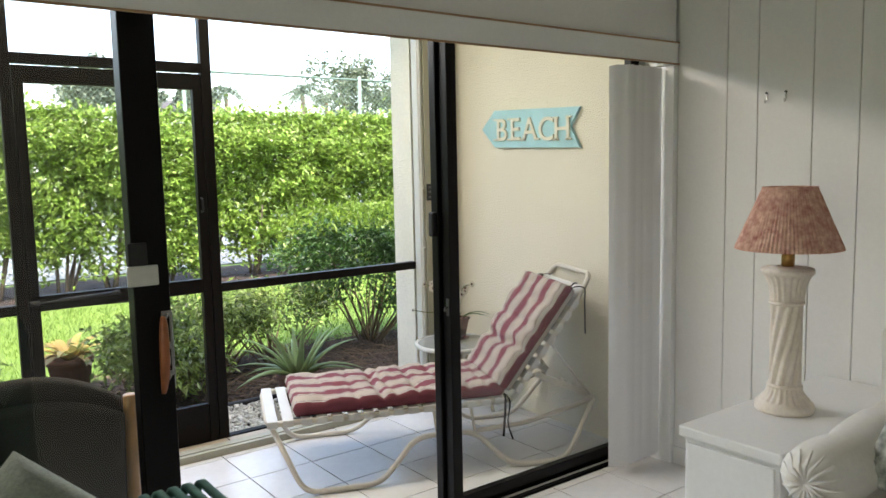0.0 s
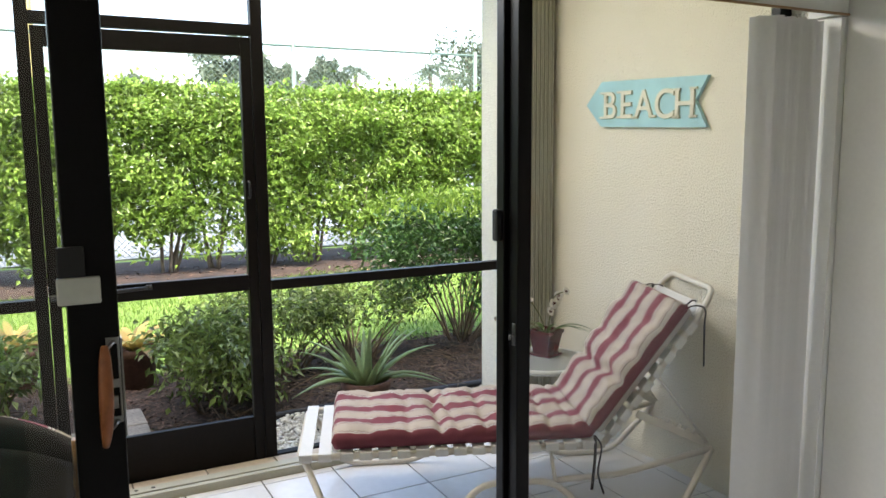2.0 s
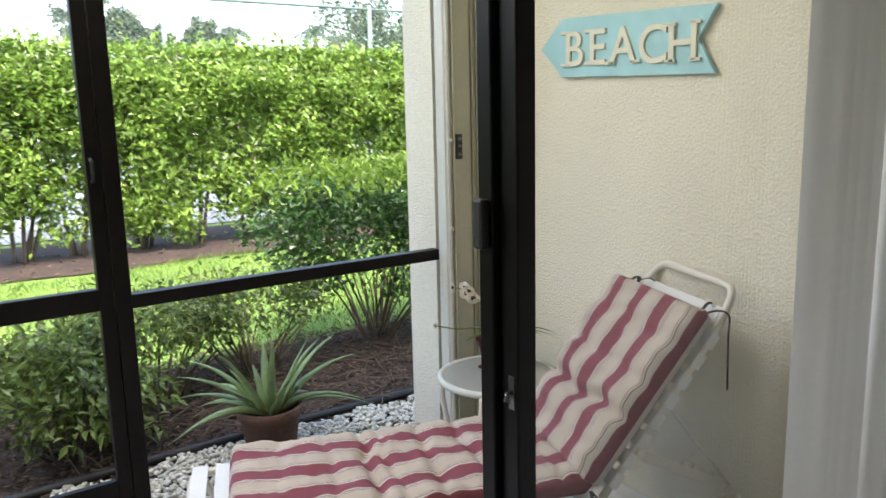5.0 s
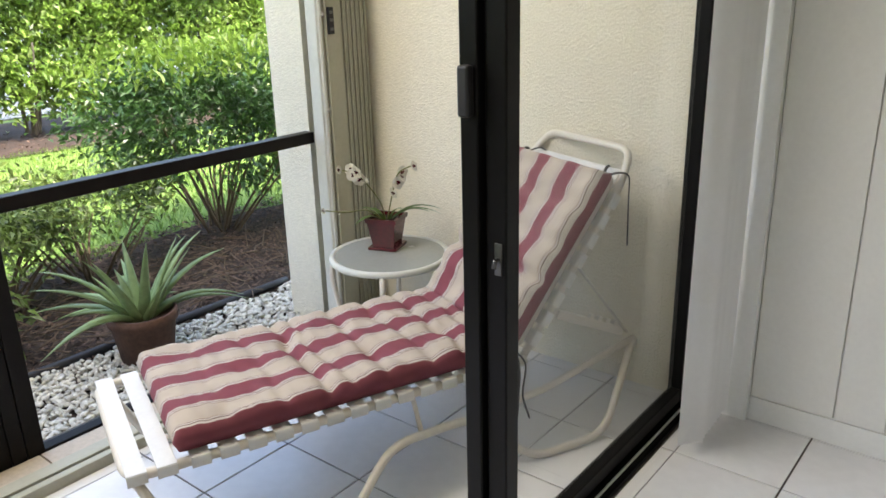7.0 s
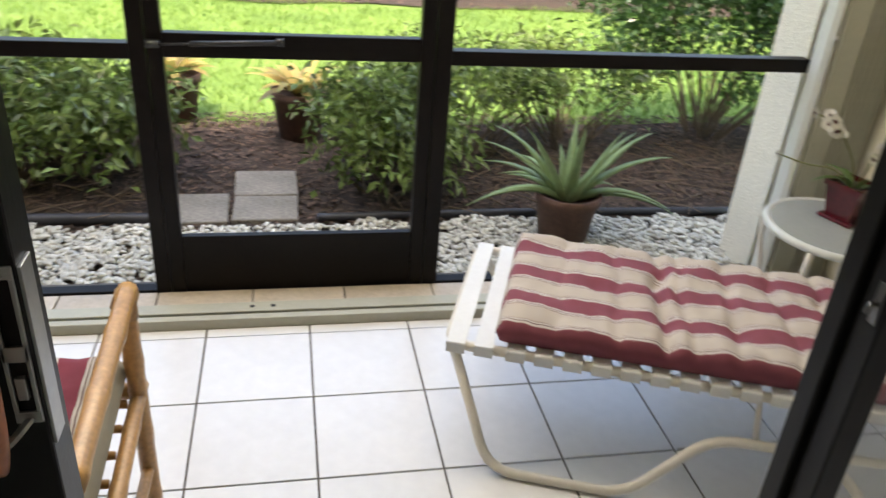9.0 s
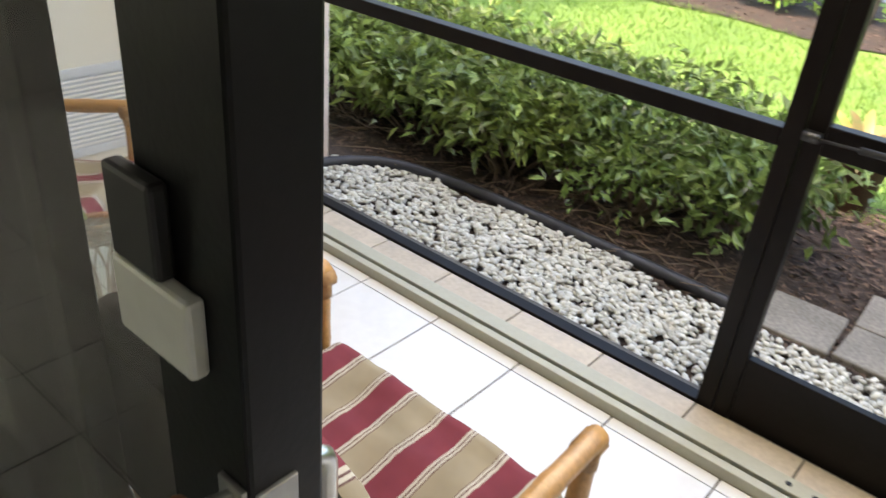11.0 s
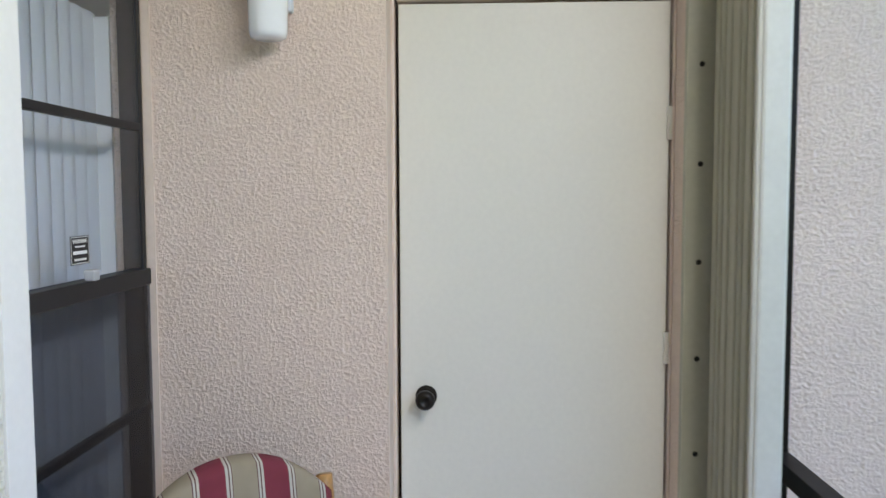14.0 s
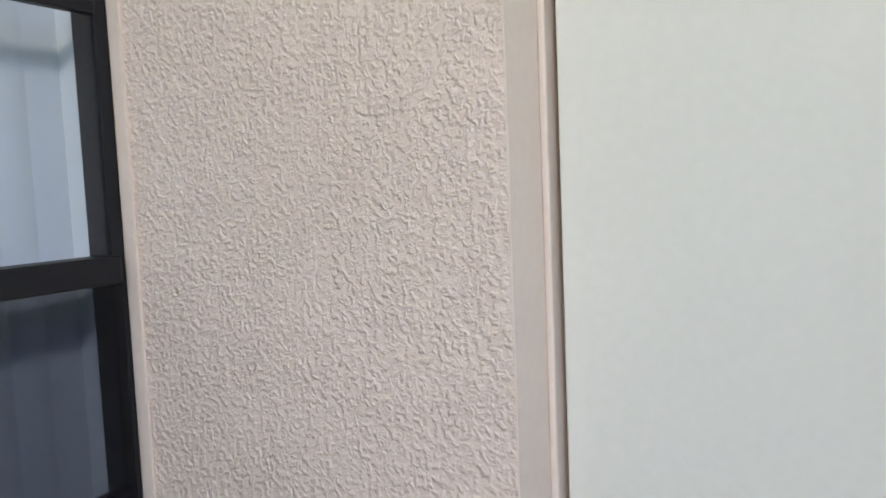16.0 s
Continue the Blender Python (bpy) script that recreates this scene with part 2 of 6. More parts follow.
slab("wall_interior_east", [(0.004, 0.2, -5.0, 0.30, 0.0, CEIL)], M_PANEL, "white wall of grooved panels in the living room", "wall")
slab("wall_interior_south", [(-6.4, 0.2, -5.2, -5.0, 0, CEIL)], M_PANEL)
# unseen wall; its opening is invented to hold the added fill lamp
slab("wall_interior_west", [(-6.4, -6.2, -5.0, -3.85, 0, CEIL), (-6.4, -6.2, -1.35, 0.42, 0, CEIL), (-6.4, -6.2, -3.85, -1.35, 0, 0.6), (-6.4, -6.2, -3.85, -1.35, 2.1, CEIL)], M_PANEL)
slab("wall_interior_north", [(-6.2, -5.1, 0.22, 0.42, 0, CEIL)], M_PANEL)
slab("ceiling_interior", [(-6.4, 0.2, -5.2, 0.22, CEIL, CEIL + 0.2)], M_CEIL, "white living room ceiling", "ceiling")
slab("roof", [(-14, 8, -8, 2.35, 2.80, 2.98)], M_CEIL, "flat overhanging roof above the porch", "roof")
slab("floor", [(-6.4, 0.2, -5.2, 1.95, -0.2, -0.006)], M_GROUT, "white square ceramic tiles with dark grout", "floor")


# ---- sliding glass door, blinds, valance ----
def slider_panel(name, x0, x1, y, label, w=0.055, d=0.022):
    """One framed glass panel of the sliding door, standing on the track."""
    t = thing(name, label, "door panel", kind="structure")
    part("stile", boxes((x0, x0 + w, y - d, y + d, 0.03, 2.09), bevel=0.004), M_FRAME, t)
    part("stile", boxes((x1 - w, x1, y - d, y + d, 0.03, 2.09), bevel=0.004), M_FRAME, t)
    part("bottom_rail", boxes((x0 + w, x1 - w, y - d * 0.9, y + d * 0.9, 0.03, 0.078), bevel=0.003), M_FRAME, t)
    part("top_rail", boxes((x0 + w, x1 - w, y - d * 0.9, y + d * 0.9, 2.03, 2.09), bevel=0.003), M_FRAME, t)
    g = part("pane", boxes((x0 + w - 0.005, x1 - w + 0.005, y - 0.003, y + 0.003, 0.073, 2.04)), M_GLASS, t)
    g.visible_shadow = False
    return t


fixed_panel = slider_panel("door_panel_1", -1.289, -0.028, 0.402, "dark bronze framed fixed glass panel of the patio door", 0.062)
right_leaf = fixed_panel
part("interlock_stile", boxes((-1.273, -1.224, 0.324, 0.376, 0.009, 2.09), bevel=0.004), M_FRAME, fixed_panel)
left_leaf = slider_panel("door_panel_3", -3.47, -2.415, 0.368, "dark bronze framed glass leaf with a pull handle, slid open", 0.108, 0.034)
west_panel = slider_panel("door_panel_4", -3.838, -2.93, 0.380, "dark bronze framed fixed glass panel of the patio door")
left_leaf.matrix_basis = Matrix.Translation((0, -0.072, 0))
# opaque slate sheet: the glass's dark grazing reflection, built as a part
part("pane_overlay", boxes((-3.79, -2.98, 0.396, 0.3985, 0.08, 2.03)), mat("slate_pane_reflection", (0.035, 0.038, 0.045), rough=0.7, vary=0.1, bump=0.2, bump_scale=600), west_panel, "dark grey sheet over the glass, standing in for its reflection")
slab("door_frame", [(-2.41, -0.028, 0.399, 0.455, -0.004, 0.03), (-2.41, -0.028, 0.345, 0.397, -0.004, 0.008), (-3.838, -2.41, 0.255, 0.455, -0.004, 0.03), (-3.838, -0.028, 0.255, 0.45, 2.0905, 2.128), (-0.026, -0.002, 0.405, 0.455, -0.004, 2.128), (-3.862, -3.84, 0.31, 0.40, -0.004, 2.128)],
     M_FRAME, "dark bronze track and jambs of the sliding patio door", "door frame")
slab("door_track", [(-2.40, -1.27, 0.42, 0.426, 0.03, 0.042), (-2.40, -0.05, 0.366, 0.370, 0.008, 0.018)], M_CREAM_L, "aluminium runner rails in the door track", "door track")
slab("wall_jamb_east", [(-0.028, 0.0, 0.30, 0.403, 0, 2.13)], M_STUCCO_W, "white wall end beside the patio door", "wall")
slab("wall_header", [(-6.2, 0.0, 0.22, 0.30, 2.10, CEIL)], M_PANEL, "white wall above the patio door", "wall")
slab("wall_interior_window", [(-4.88, -4.13, 0.12, 0.215, 0, 0.62), (-5.1, -4.88, 0.12, 0.215, 0, 2.03), (-4.13, -3.866, 0.12, 0.215, 0, 2.03)], M_PANEL)

M_KNOB0 = mat("dark_lock_metal", (0.12, 0.12, 0.12), rough=0.3, metal=0.8)
M_STEEL = mat("brushed_steel", (0.62, 0.61, 0.58), rough=0.3, metal=1.0, vary=0.08, scale=30)
M_ORANGEWOOD = mat("orange_wood", (0.30, 0.095, 0.03), rough=0.4, vary=0.25, scale=20)
bm = bmesh.new()
tube(bm, smooth_line([(-2.452, 0.312, 1.065), (-2.453, 0.306, 1.03), (-2.455, 0.304, 0.95), (-2.458, 0.306, 0.87), (-2.462, 0.312, 0.825)], 4), 0.012, 8, taper=[0.007 + 0.009 * math.sin(math.pi * i / 16) for i in range(17)])
part("pull_handle", bm, M_ORANGEWOOD, left_leaf, "orange-brown wooden pull handle", True)
bm = boxes((-2.4155, -2.411, 0.35, 0.386, 0.83, 1.07), (-2.447, -2.442, 0.341, 0.346, 0.885, 1.06), (-2.423, -2.418, 0.341, 0.346, 0.885, 1.06), (-2.447, -2.418, 0.341, 0.346, 1.06, 1.075), (-2.447, -2.418, 0.341, 0.346, 0.87, 0.885),
           (-2.447, -2.418, 0.341, 0.346, 0.955, 0.975), (-2.438, -2.427, 0.338, 0.346, 0.905, 0.935), bevel=0.001)
for hz in (1.05, 0.86):
    tube(bm, smooth_line([(-2.432, 0.342, hz + 0.015), (-2.44, 0.318, hz + 0.012), (-2.455, 0.308, hz)], 4), 0.006, 6, flat=0.6)
part("lock_plate", bm, mat("dull_plate_metal", (0.34, 0.34, 0.33), rough=0.35, metal=0.8), left_leaf, "steel lock plate")
bm = bmesh.new()
tube(bm, rounded([(-2.45, 0.392, 0.87), (-2.45, 0.425, 0.88), (-2.45, 0.425, 1.02), (-2.45, 0.392, 1.03)], 0.015), 0.009, 8)
box(bm, -2.47, -2.43, 0.39, 0.395, 0.83, 1.07)
part("outer_handle", bm, M_STEEL, left_leaf, "aluminium outer handle", True)
part("security_latch", boxes((-2.541, -2.45, 0.331, 0.346, 1.16, 1.222), bevel=0.004), M_CREAM_L, left_leaf, "pale metal security latch")
part("latch_block", boxes((-2.537, -2.48, 0.331, 0.346, 1.2225, 1.292), bevel=0.004), M_DARK, left_leaf, "black plastic latch block")
for fitting in left_leaf.children:
    if fitting.name.split(".")[0] in ("pull_handle", "lock_plate", "security_latch", "latch_block"):
        fitting.matrix_basis = Matrix.Translation((0, -0.012, 0))
    if fitting.name.startswith("outer_handle"):
        fitting.matrix_basis = Matrix.Translation((0, 0.012, 0))
part("keeper", boxes((-1.312, -1.2895, 0.386, 0.414, 1.215, 1.315), bevel=0.006), M_DARK, right_leaf, "black thumb turn")
bm = bmesh.new()
box(bm, -1.2755, -1.2725, 0.334, 0.352, 0.89, 0.96, bevel=0.001)
tube(bm, [(-1.273, 0.343, 0.925), (-1.286, 0.343, 0.925), (-1.290, 0.343, 0.91)], 0.005, 8)
part("lock", bm, M_KNOB0, right_leaf, "small steel lock", True)

# valance and vertical blinds
M_VALTRIM = mat("tan_trim", (0.36, 0.22, 0.12), rough=0.5)
val = thing("valance", "cream fabric-covered valance with tan piping above the patio door", "valance")
part("board", boxes((-4.2, -0.035, 0.145, 0.155, 1.955, 2.05), (-0.045, -0.035, 0.155, 0.297, 1.955, 2.05), (-4.2, -0.035, 0.145, 0.297, 2.05, 2.056), bevel=0.002), M_WHITE, val)
part("lower_piping", boxes((-4.2, -0.034, 0.139, 0.147, 1.949, 1.956)), M_VALTRIM, val, "thin tan piping")
part("upper_piping", boxes((-4.2, -0.034, 0.139, 0.147, 2.048, 2.0545)), M_VALTRIM, val, "thin tan piping")
slab("wall_cornice", [(-4.2, -0.035, 0.16, 0.25, 2.06, 2.30)], M_PANEL)
blinds = thing("vertical_blind", "white vinyl vertical blind drawn to a stack at the wall", "blind")
M_BLIND = mat("white_vinyl", (0.80, 0.79, 0.78), rough=0.45, vary=0.03, scale=3)
bn = M_BLIND.node_tree
btr = bn.nodes.new("ShaderNodeBsdfTranslucent")
btr.inputs["Color"].default_value = (0.78, 0.78, 0.78, 1)
bmx = bn.nodes.new("ShaderNodeMixShader")
bmx.inputs[0].default_value = 0.2
bn.links.new(bn.nodes["Principled BSDF"].outputs[0], bmx.inputs[1])
bn.links.new(btr.outputs[0], bmx.inputs[2])
bn.links.new(bmx.outputs[0], bn.nodes["Material Output"].inputs["Surface"])
bm0 = bmesh.new()
prev = None
for k in range(7):
    a = (k / 6 - 0.5)
    row = [bm0.verts.new((a * 0.089, 0.006 * (1 - 4 * a * a), z)) for z in (0.035, 1.94)]
    if prev:
        bm0.faces.new((prev[0], row[0], row[1], prev[1]))
    prev = row
vane_me = None
for k in range(14):
    m = pose(-0.338 + k * 0.0197, 0.245 + 0.0008 * k, 0.004 * (k % 3), 0, 0, -36 + (k * 37 % 7) - 3)
    if vane_me is None:
        ob = part("vane", bm0, M_BLIND, blinds, "", True)
        vane_me = ob.data
        ob.matrix_basis = m
    else:
        share("vane", vane_me, m, blinds)
part("head_rail", boxes((-4.15, -0.05, 0.19, 0.225, 1.97, 2.0)), M_CREAM_L, blinds)
slab("trim_corner", [(-0.035, 0.003, 0.17, 0.297, 0.0, 1.95)], M_WHITE, "white painted corner board", "trim")
slab("baseboard", [(-0.012, 0.003, -5.0, 0.168, 0.0, 0.085)], M_WHITE, "white painted baseboard", "baseboard")

# grooved panelling: proud boards on the wall, with gaps between
edges = [0.168, -0.096, -0.246, -0.492, -0.681, -0.94, -1.12, -1.36, -1.55, -1.80, -2.05, -2.3, -2.6, -2.9, -3.3, -3.7, -4.1, -4.5, -5.0]
for a, b in zip(edges, edges[1:]):
    part("board", boxes((-0.006, 0.003, b + 0.002, a - 0.002, 0.086, CEIL), bevel=0.002), M_PANEL, bpy.data.objects["wall_interior_east"])
for hy in (-0.29, -0.377):
    hook = thing("picture_hook", "small metal picture hook on the white panelling", "hook", group="picture hooks on the panelling")
    bm = bmesh.new()
    tube(bm, rounded([(-0.009, hy, 1.785), (-0.011, hy, 1.75), (-0.022, hy, 1.742), (-0.025, hy, 1.757)], 0.004, 3), 0.0035, 6)
    part("bent_wire", bm, M_STEEL, hook)
    bm = bmesh.new()
    tube(bm, [(-0.004, hy, 1.78), (-0.016, hy, 1.784)], 0.0045, 6)
    part("nail", bm, M_DARK, hook)

# ---- house window with blinds, west of the patio door ----
M_VENT0 = mat("grey_plastic", (0.45, 0.46, 0.48), rough=0.4)
M_SASH = mat("blue_black_aluminium", (0.0085, 0.0095, 0.0125), rough=0.4, vary=0.2, bump=0.05, spec=0.3)
# the blue of the reflected sky is put into the pane tint
M_SKYGLASS = glass_mat("sky_tinted_glass", (0.90, 0.94, 0.99), 0.12)
win = thing("window_1", "dark aluminium sash window with white vertical blinds behind", "window", kind="structure")
WX0, WX1, WY = -4.876, -4.15, 0.30
part("window_frame", boxes((WX0, WX0 + 0.026, WY - 0.05, WY + 0.006, 0.62, 2.13), (WX1 - 0.026, WX1, WY - 0.05, WY + 0.006, 0.62, 2.13),
                           (WX0 + 0.026, WX1 - 0.026, WY - 0.05, WY + 0.006, 2.08, 2.13), (WX0 + 0.026, WX1 - 0.026, WY - 0.05, WY + 0.006, 0.62, 0.67), bevel=0.004), M_SASH, win)
part("meeting_rail", boxes((WX0 + 0.026, WX1 - 0.026, WY - 0.02, WY + 0.03, 1.29, 1.335), bevel=0.004), M_SASH, win)
part("muntin", boxes((WX0 + 0.026, WX1 - 0.026, WY - 0.008, WY + 0.012, 1.712, 1.734), bevel=0.003), M_SASH, win)
part("muntin", boxes((WX0 + 0.026, WX1 - 0.026, WY + 0.0, WY + 0.02, 0.935, 0.957), bevel=0.003), M_SASH, win)
for z0, z1 in ((0.67, 1.29), (1.335, 2.08)):
    g = part("pane", boxes((WX0 + 0.026, WX1 - 0.026, WY - 0.003, WY + 0.003, z0, z1)), M_SKYGLASS, win)
    g.visible_shadow = False
M_MESH = glass_mat("insect_mesh", (0.52, 0.545, 0.59))
g = part("pane_overlay", boxes((WX0 + 0.026, WX1 - 0.026, WY + 0.0225, WY + 0.0235, 0.67, 1.29)), M_MESH, win, "grey insect screen")
g.visible_shadow = False
part("side_channel", boxes((WX0 + 0.0265, WX0 + 0.036, WY + 0.006, WY + 0.014, 0.67, 1.29), bevel=0.002), M_SASH, win)
slab("trim_window_west", [(-4.8795, -4.8745, 0.307, 0.332, 0.62, 2.13)], mat("smooth_peach_edge", (0.76, 0.63, 0.54), rough=0.6, vary=0.05), "smooth peach plaster edge beside the house window", "trim")
wb = thing("window_blind", "white vertical blind hanging behind the window", "blind")
for k in range(13):
    share("vane", vane_me, pose(-4.86 + k * 0.063, 0.17, 0.1, 0, 0, 5 + (k * 29 % 7)), wb)
bm = boxes((-4.556, -4.469, WY + 0.0035, WY + 0.0045, 1.374, 1.441))
stick = tagged(part("warning_sticker", bm, M_DARK), "small black security warning sticker on the window glass", "sticker")
M_PRINT = mat("white_print", (0.8, 0.8, 0.8), rough=0.5, vary=0.02)


def words(name, text, size, m, material, parent, extrude=0.0005, align="CENTER", bevel=0.0):
    """Raised letters as a mesh."""
    cu = bpy.data.curves.new(name, "FONT")
    cu.body, cu.size, cu.extrude, cu.align_x, cu.bevel_depth = text, size, extrude, align, bevel
    tmp = bpy.data.objects.new(name, cu)
    scene.collection.objects.link(tmp)
    me = bpy.data.meshes.new_from_object(tmp.evaluated_get(bpy.context.evaluated_depsgraph_get()))
    bpy.data.objects.remove(tmp)
    me.materials.clear()
    me.materials.append(material)
    ob = new(name, me)
    ob.parent = parent
    ob.matrix_basis = m
    return ob


words("heading", "WARNING", 0.014, pose(-4.5125, WY + 0.0052, 1.424, 90, 0, 180), M_PRINT, stick)
part("border", boxes((-4.553, -4.472, WY + 0.0046, WY + 0.005, 1.4375, 1.439), (-4.553, -4.472, WY + 0.0046, WY + 0.005, 1.376, 1.3775), (-4.5535, -4.552, WY + 0.0046, WY + 0.005, 1.376, 1.439),
                     (-4.473, -4.4715, WY + 0.0046, WY + 0.005, 1.376, 1.439)), M_PRINT, stick)
part("print_bars", boxes((-4.535, -4.49, WY + 0.0046, WY + 0.005, 1.414, 1.418), (-4.545, -4.48, WY + 0.0046, WY + 0.005, 1.398, 1.406), (-4.54, -4.485, WY + 0.0046, WY + 0.005, 1.383, 1.388)), M_PRINT, stick)

part("sash_clip", boxes((-4.525, -4.495, WY + 0.02, WY + 0.045, 1.336, 1.362), bevel=0.004), M_VENT0, win, "clear plastic sash clip")
# unseen, made-up window frame round the opening of the fill lamp
w2 = thing("added_window", "added white window frame round the unseen room fill lamp", "window", kind="structure")
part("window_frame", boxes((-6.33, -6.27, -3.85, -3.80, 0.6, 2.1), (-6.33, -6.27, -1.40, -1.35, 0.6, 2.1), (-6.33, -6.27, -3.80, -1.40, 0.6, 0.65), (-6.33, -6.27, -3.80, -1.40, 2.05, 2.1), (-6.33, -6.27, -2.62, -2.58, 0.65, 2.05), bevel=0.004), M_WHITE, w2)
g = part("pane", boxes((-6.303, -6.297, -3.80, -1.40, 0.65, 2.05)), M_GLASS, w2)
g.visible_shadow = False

# ---- storage door in the west wall ----
door = thing("door_1", "cream painted flush storage door with a louvred vent", "door", kind="structure")
DX = -5.0
part("leaf", boxes((DX - 0.04, DX, 1.009, 1.786, 0.10, 2.083), bevel=0.003), M_DOORPAINT, door)
M_PEACH = mat("smooth_peach_paint", (0.76, 0.63, 0.54), rough=0.6, vary=0.04, scale=5, bump=0.08)
slab("trim_door", [(DX + 0.012, XL + 0.001, 0.985, 0.988, 0.0, 2.149), (DX + 0.012, XL + 0.001, 0.988, 1.80, 2.146, 2.149)], M_PEACH, "smooth peach plaster band round the door recess", "trim")
part("door_frame", boxes((DX - 0.05, DX + 0.012, 0.987, 0.998, 0.10, 2.13), (DX - 0.05, DX + 0.012, 1.792, 1.80, 0.10, 2.13), (DX - 0.05, DX + 0.012, 1.004, 1.792, 2.09, 2.149), bevel=0.003), M_PEACH, door)
part("door_backing", boxes((DX - 0.08, DX - 0.052, 0.98, 1.80, 0.09, 2.15)), M_GROUT, door)
bm = bmesh.new()
mk = Matrix.Translation((DX, 1.085, 0.94)) @ Matrix.Rotation(radians(90), 4, "Y")
lathe(bm, [(0.032, 0.0), (0.032, 0.006), (0.014, 0.010), (0.013, 0.03), (0.022, 0.038), (0.029, 0.050), (0.028, 0.062), (0.020, 0.070), (0.012, 0.072), (0.011, 0.069)], 24, mk)
M_KNOB = mat("oil_rubbed_bronze", (0.02, 0.018, 0.016), rough=0.38, metal=0.6, vary=0.3, scale=40)
part("door_knob", bm, M_KNOB, door, "dark bronze round knob", True)
for z in (1.69, 1.04, 0.34):
    bm = boxes((DX - 0.004, DX + 0.009, 1.778, 1.80, z, z + 0.095), bevel=0.002)
    part("hinge", bm, M_DOORPAINT, door, "painted-over hinge")
M_VENT = mat("pale_blue_vent_paint", (0.62, 0.66, 0.72), rough=0.45, vary=0.05)
vent = part("vent", boxes((DX, DX + 0.014, 1.235, 1.272, 0.155, 0.513), (DX, DX + 0.014, 1.554, 1.591, 0.155, 0.513), (DX, DX + 0.014, 1.272, 1.554, 0.476, 0.513), (DX, DX + 0.014, 1.272, 1.554, 0.155, 0.192), bevel=0.003),
            M_VENT, door, "pale blue-grey metal louvre frame")
part("vent_back", boxes((DX + 0.001, DX + 0.003, 1.272, 1.554, 0.192, 0.476)), M_VENT, door)
slat_me = None
for k in range(15):
    z = 0.2 + k * 0.0188
    if slat_me is None:
        bm = boxes((-0.006, 0.006, 1.272, 1.554, -0.001, 0.001))
        s0 = part("slat", bm, M_WHITE, vent)
        slat_me = s0.data
        s0.matrix_basis = pose(DX + 0.008, 0, z, 0, 25, 0)
    else:
        share("slat", slat_me, pose(DX + 0.008, 0, z, 0, 25, 0), vent)
for y, z in ((1.30, 0.495), (1.53, 0.495), (1.30, 0.173), (1.53, 0.173)):
    bm = bmesh.new()
    lathe(bm, [(0.005, 0), (0.004, 0.003)], 8, Matrix.Translation((DX + 0.014, y, z)) @ Matrix.Rotation(radians(90), 4, "Y"))
    part("screw", bm, M_STEEL, vent)
slab("door_step", [(-5.1, -4.76, 0.96, 1.80, -0.006, 0.09)], mat("worn_cream_concrete", (0.62, 0.52, 0.40), rough=0.7, vary=0.2, scale=9, bump=0.2), "worn cream painted concrete step under the door", "step")

# ---- wall lamp ----
lampw = thing("wall_lamp", "white jar-shaped porch lamp with a pale metal cap", "wall lamp")
bm = bmesh.new()
lathe(bm, [(0.036, 1.945), (0.046, 1.95), (0.050, 1.965), (0.053, 2.06), (0.055, 2.068)], 24, Matrix.Translation((XL + 0.085, 0.685, 0)))
part("shade", bm, mat("opal_glass", (0.85, 0.87, 0.9), rough=0.15, vary=0.02), lampw, "white opal glass jar", True)
bm = bmesh.new()
lathe(bm, [(0.058, 2.066), (0.062, 2.075), (0.062, 2.11), (0.05, 2.125), (0.02, 2.13)], 24, Matrix.Translation((XL + 0.085, 0.685, 0)))
part("cap", bm, M_VENT, lampw, "pale grey metal cap", True)
part("bracket", boxes((XL, XL + 0.03, 0.645, 0.735, 2.03, 2.115), (XL + 0.03, XL + 0.06, 0.665, 0.705, 2.075, 2.105), bevel=0.006), M_VENT, lampw)

# ---- insect screen frame, screen door and sill ----
scr = thing("screen_wall", "dark brown aluminium insect-screen frame of the porch", "screen frame", kind="structure")
FT = 0.025


def bar(x0, x1, z0, z1, name="rail", parent=None, d=FT):
    return part(name, boxes((x0, x1, SY - d, SY + d, z0, z1), bevel=0.003), M_SCREENFRAME, parent or scr)


bar(-2.605, -2.555, -0.03, 2.70, "post")
bar(-1.655, -1.60, -0.03, 2.70, "post")
bar(-4.72, -4.70, -0.03, 2.70, "post")
bar(-1.60, -0.292, 0.833, 0.881)
bar(-4.70, -2.605, 0.833, 0.881)
bar(-2.555, -1.655, 2.02, 2.07)
bar(-1.60, -0.292, 2.66, 2.70)
bar(-4.70, -2.605, 2.66, 2.70)
bar(-2.555, -1.655, 2.66, 2.70)
bar(-1.60, -0.292, -0.03, 0.012)
bar(-4.70, -2.605, -0.03, 0.012)
sdoor = thing("door_2", "dark brown aluminium screen door with a kick panel, closed", "screen door", kind="structure")
part("stile", boxes((-2.552, -2.505, SY - 0.022, SY + 0.018, -0.025, 2.012), bevel=0.003), M_SCREENFRAME, sdoor)
part("stile", boxes((-1.705, -1.658, SY - 0.022, SY + 0.018, -0.025, 2.012), bevel=0.003), M_SCREENFRAME, sdoor)
part("top_rail", boxes((-2.505, -1.705, SY - 0.022, SY + 0.018, 1.93, 2.012), bevel=0.003), M_SCREENFRAME, sdoor)
part("mid_rail", boxes((-2.505, -1.705, SY - 0.022, SY + 0.018, 0.84, 0.915), bevel=0.003), M_SCREENFRAME, sdoor)
part("kick_panel", boxes((-2.505, -1.705, SY - 0.016, SY + 0.012, -0.02, 0.217), bevel=0.003), M_SCREENFRAME, sdoor)
bm = bmesh.new()
tube(bm, [(-2.515, SY - 0.05, 0.886), (-2.15, SY - 0.04, 0.897)], 0.004, 8)
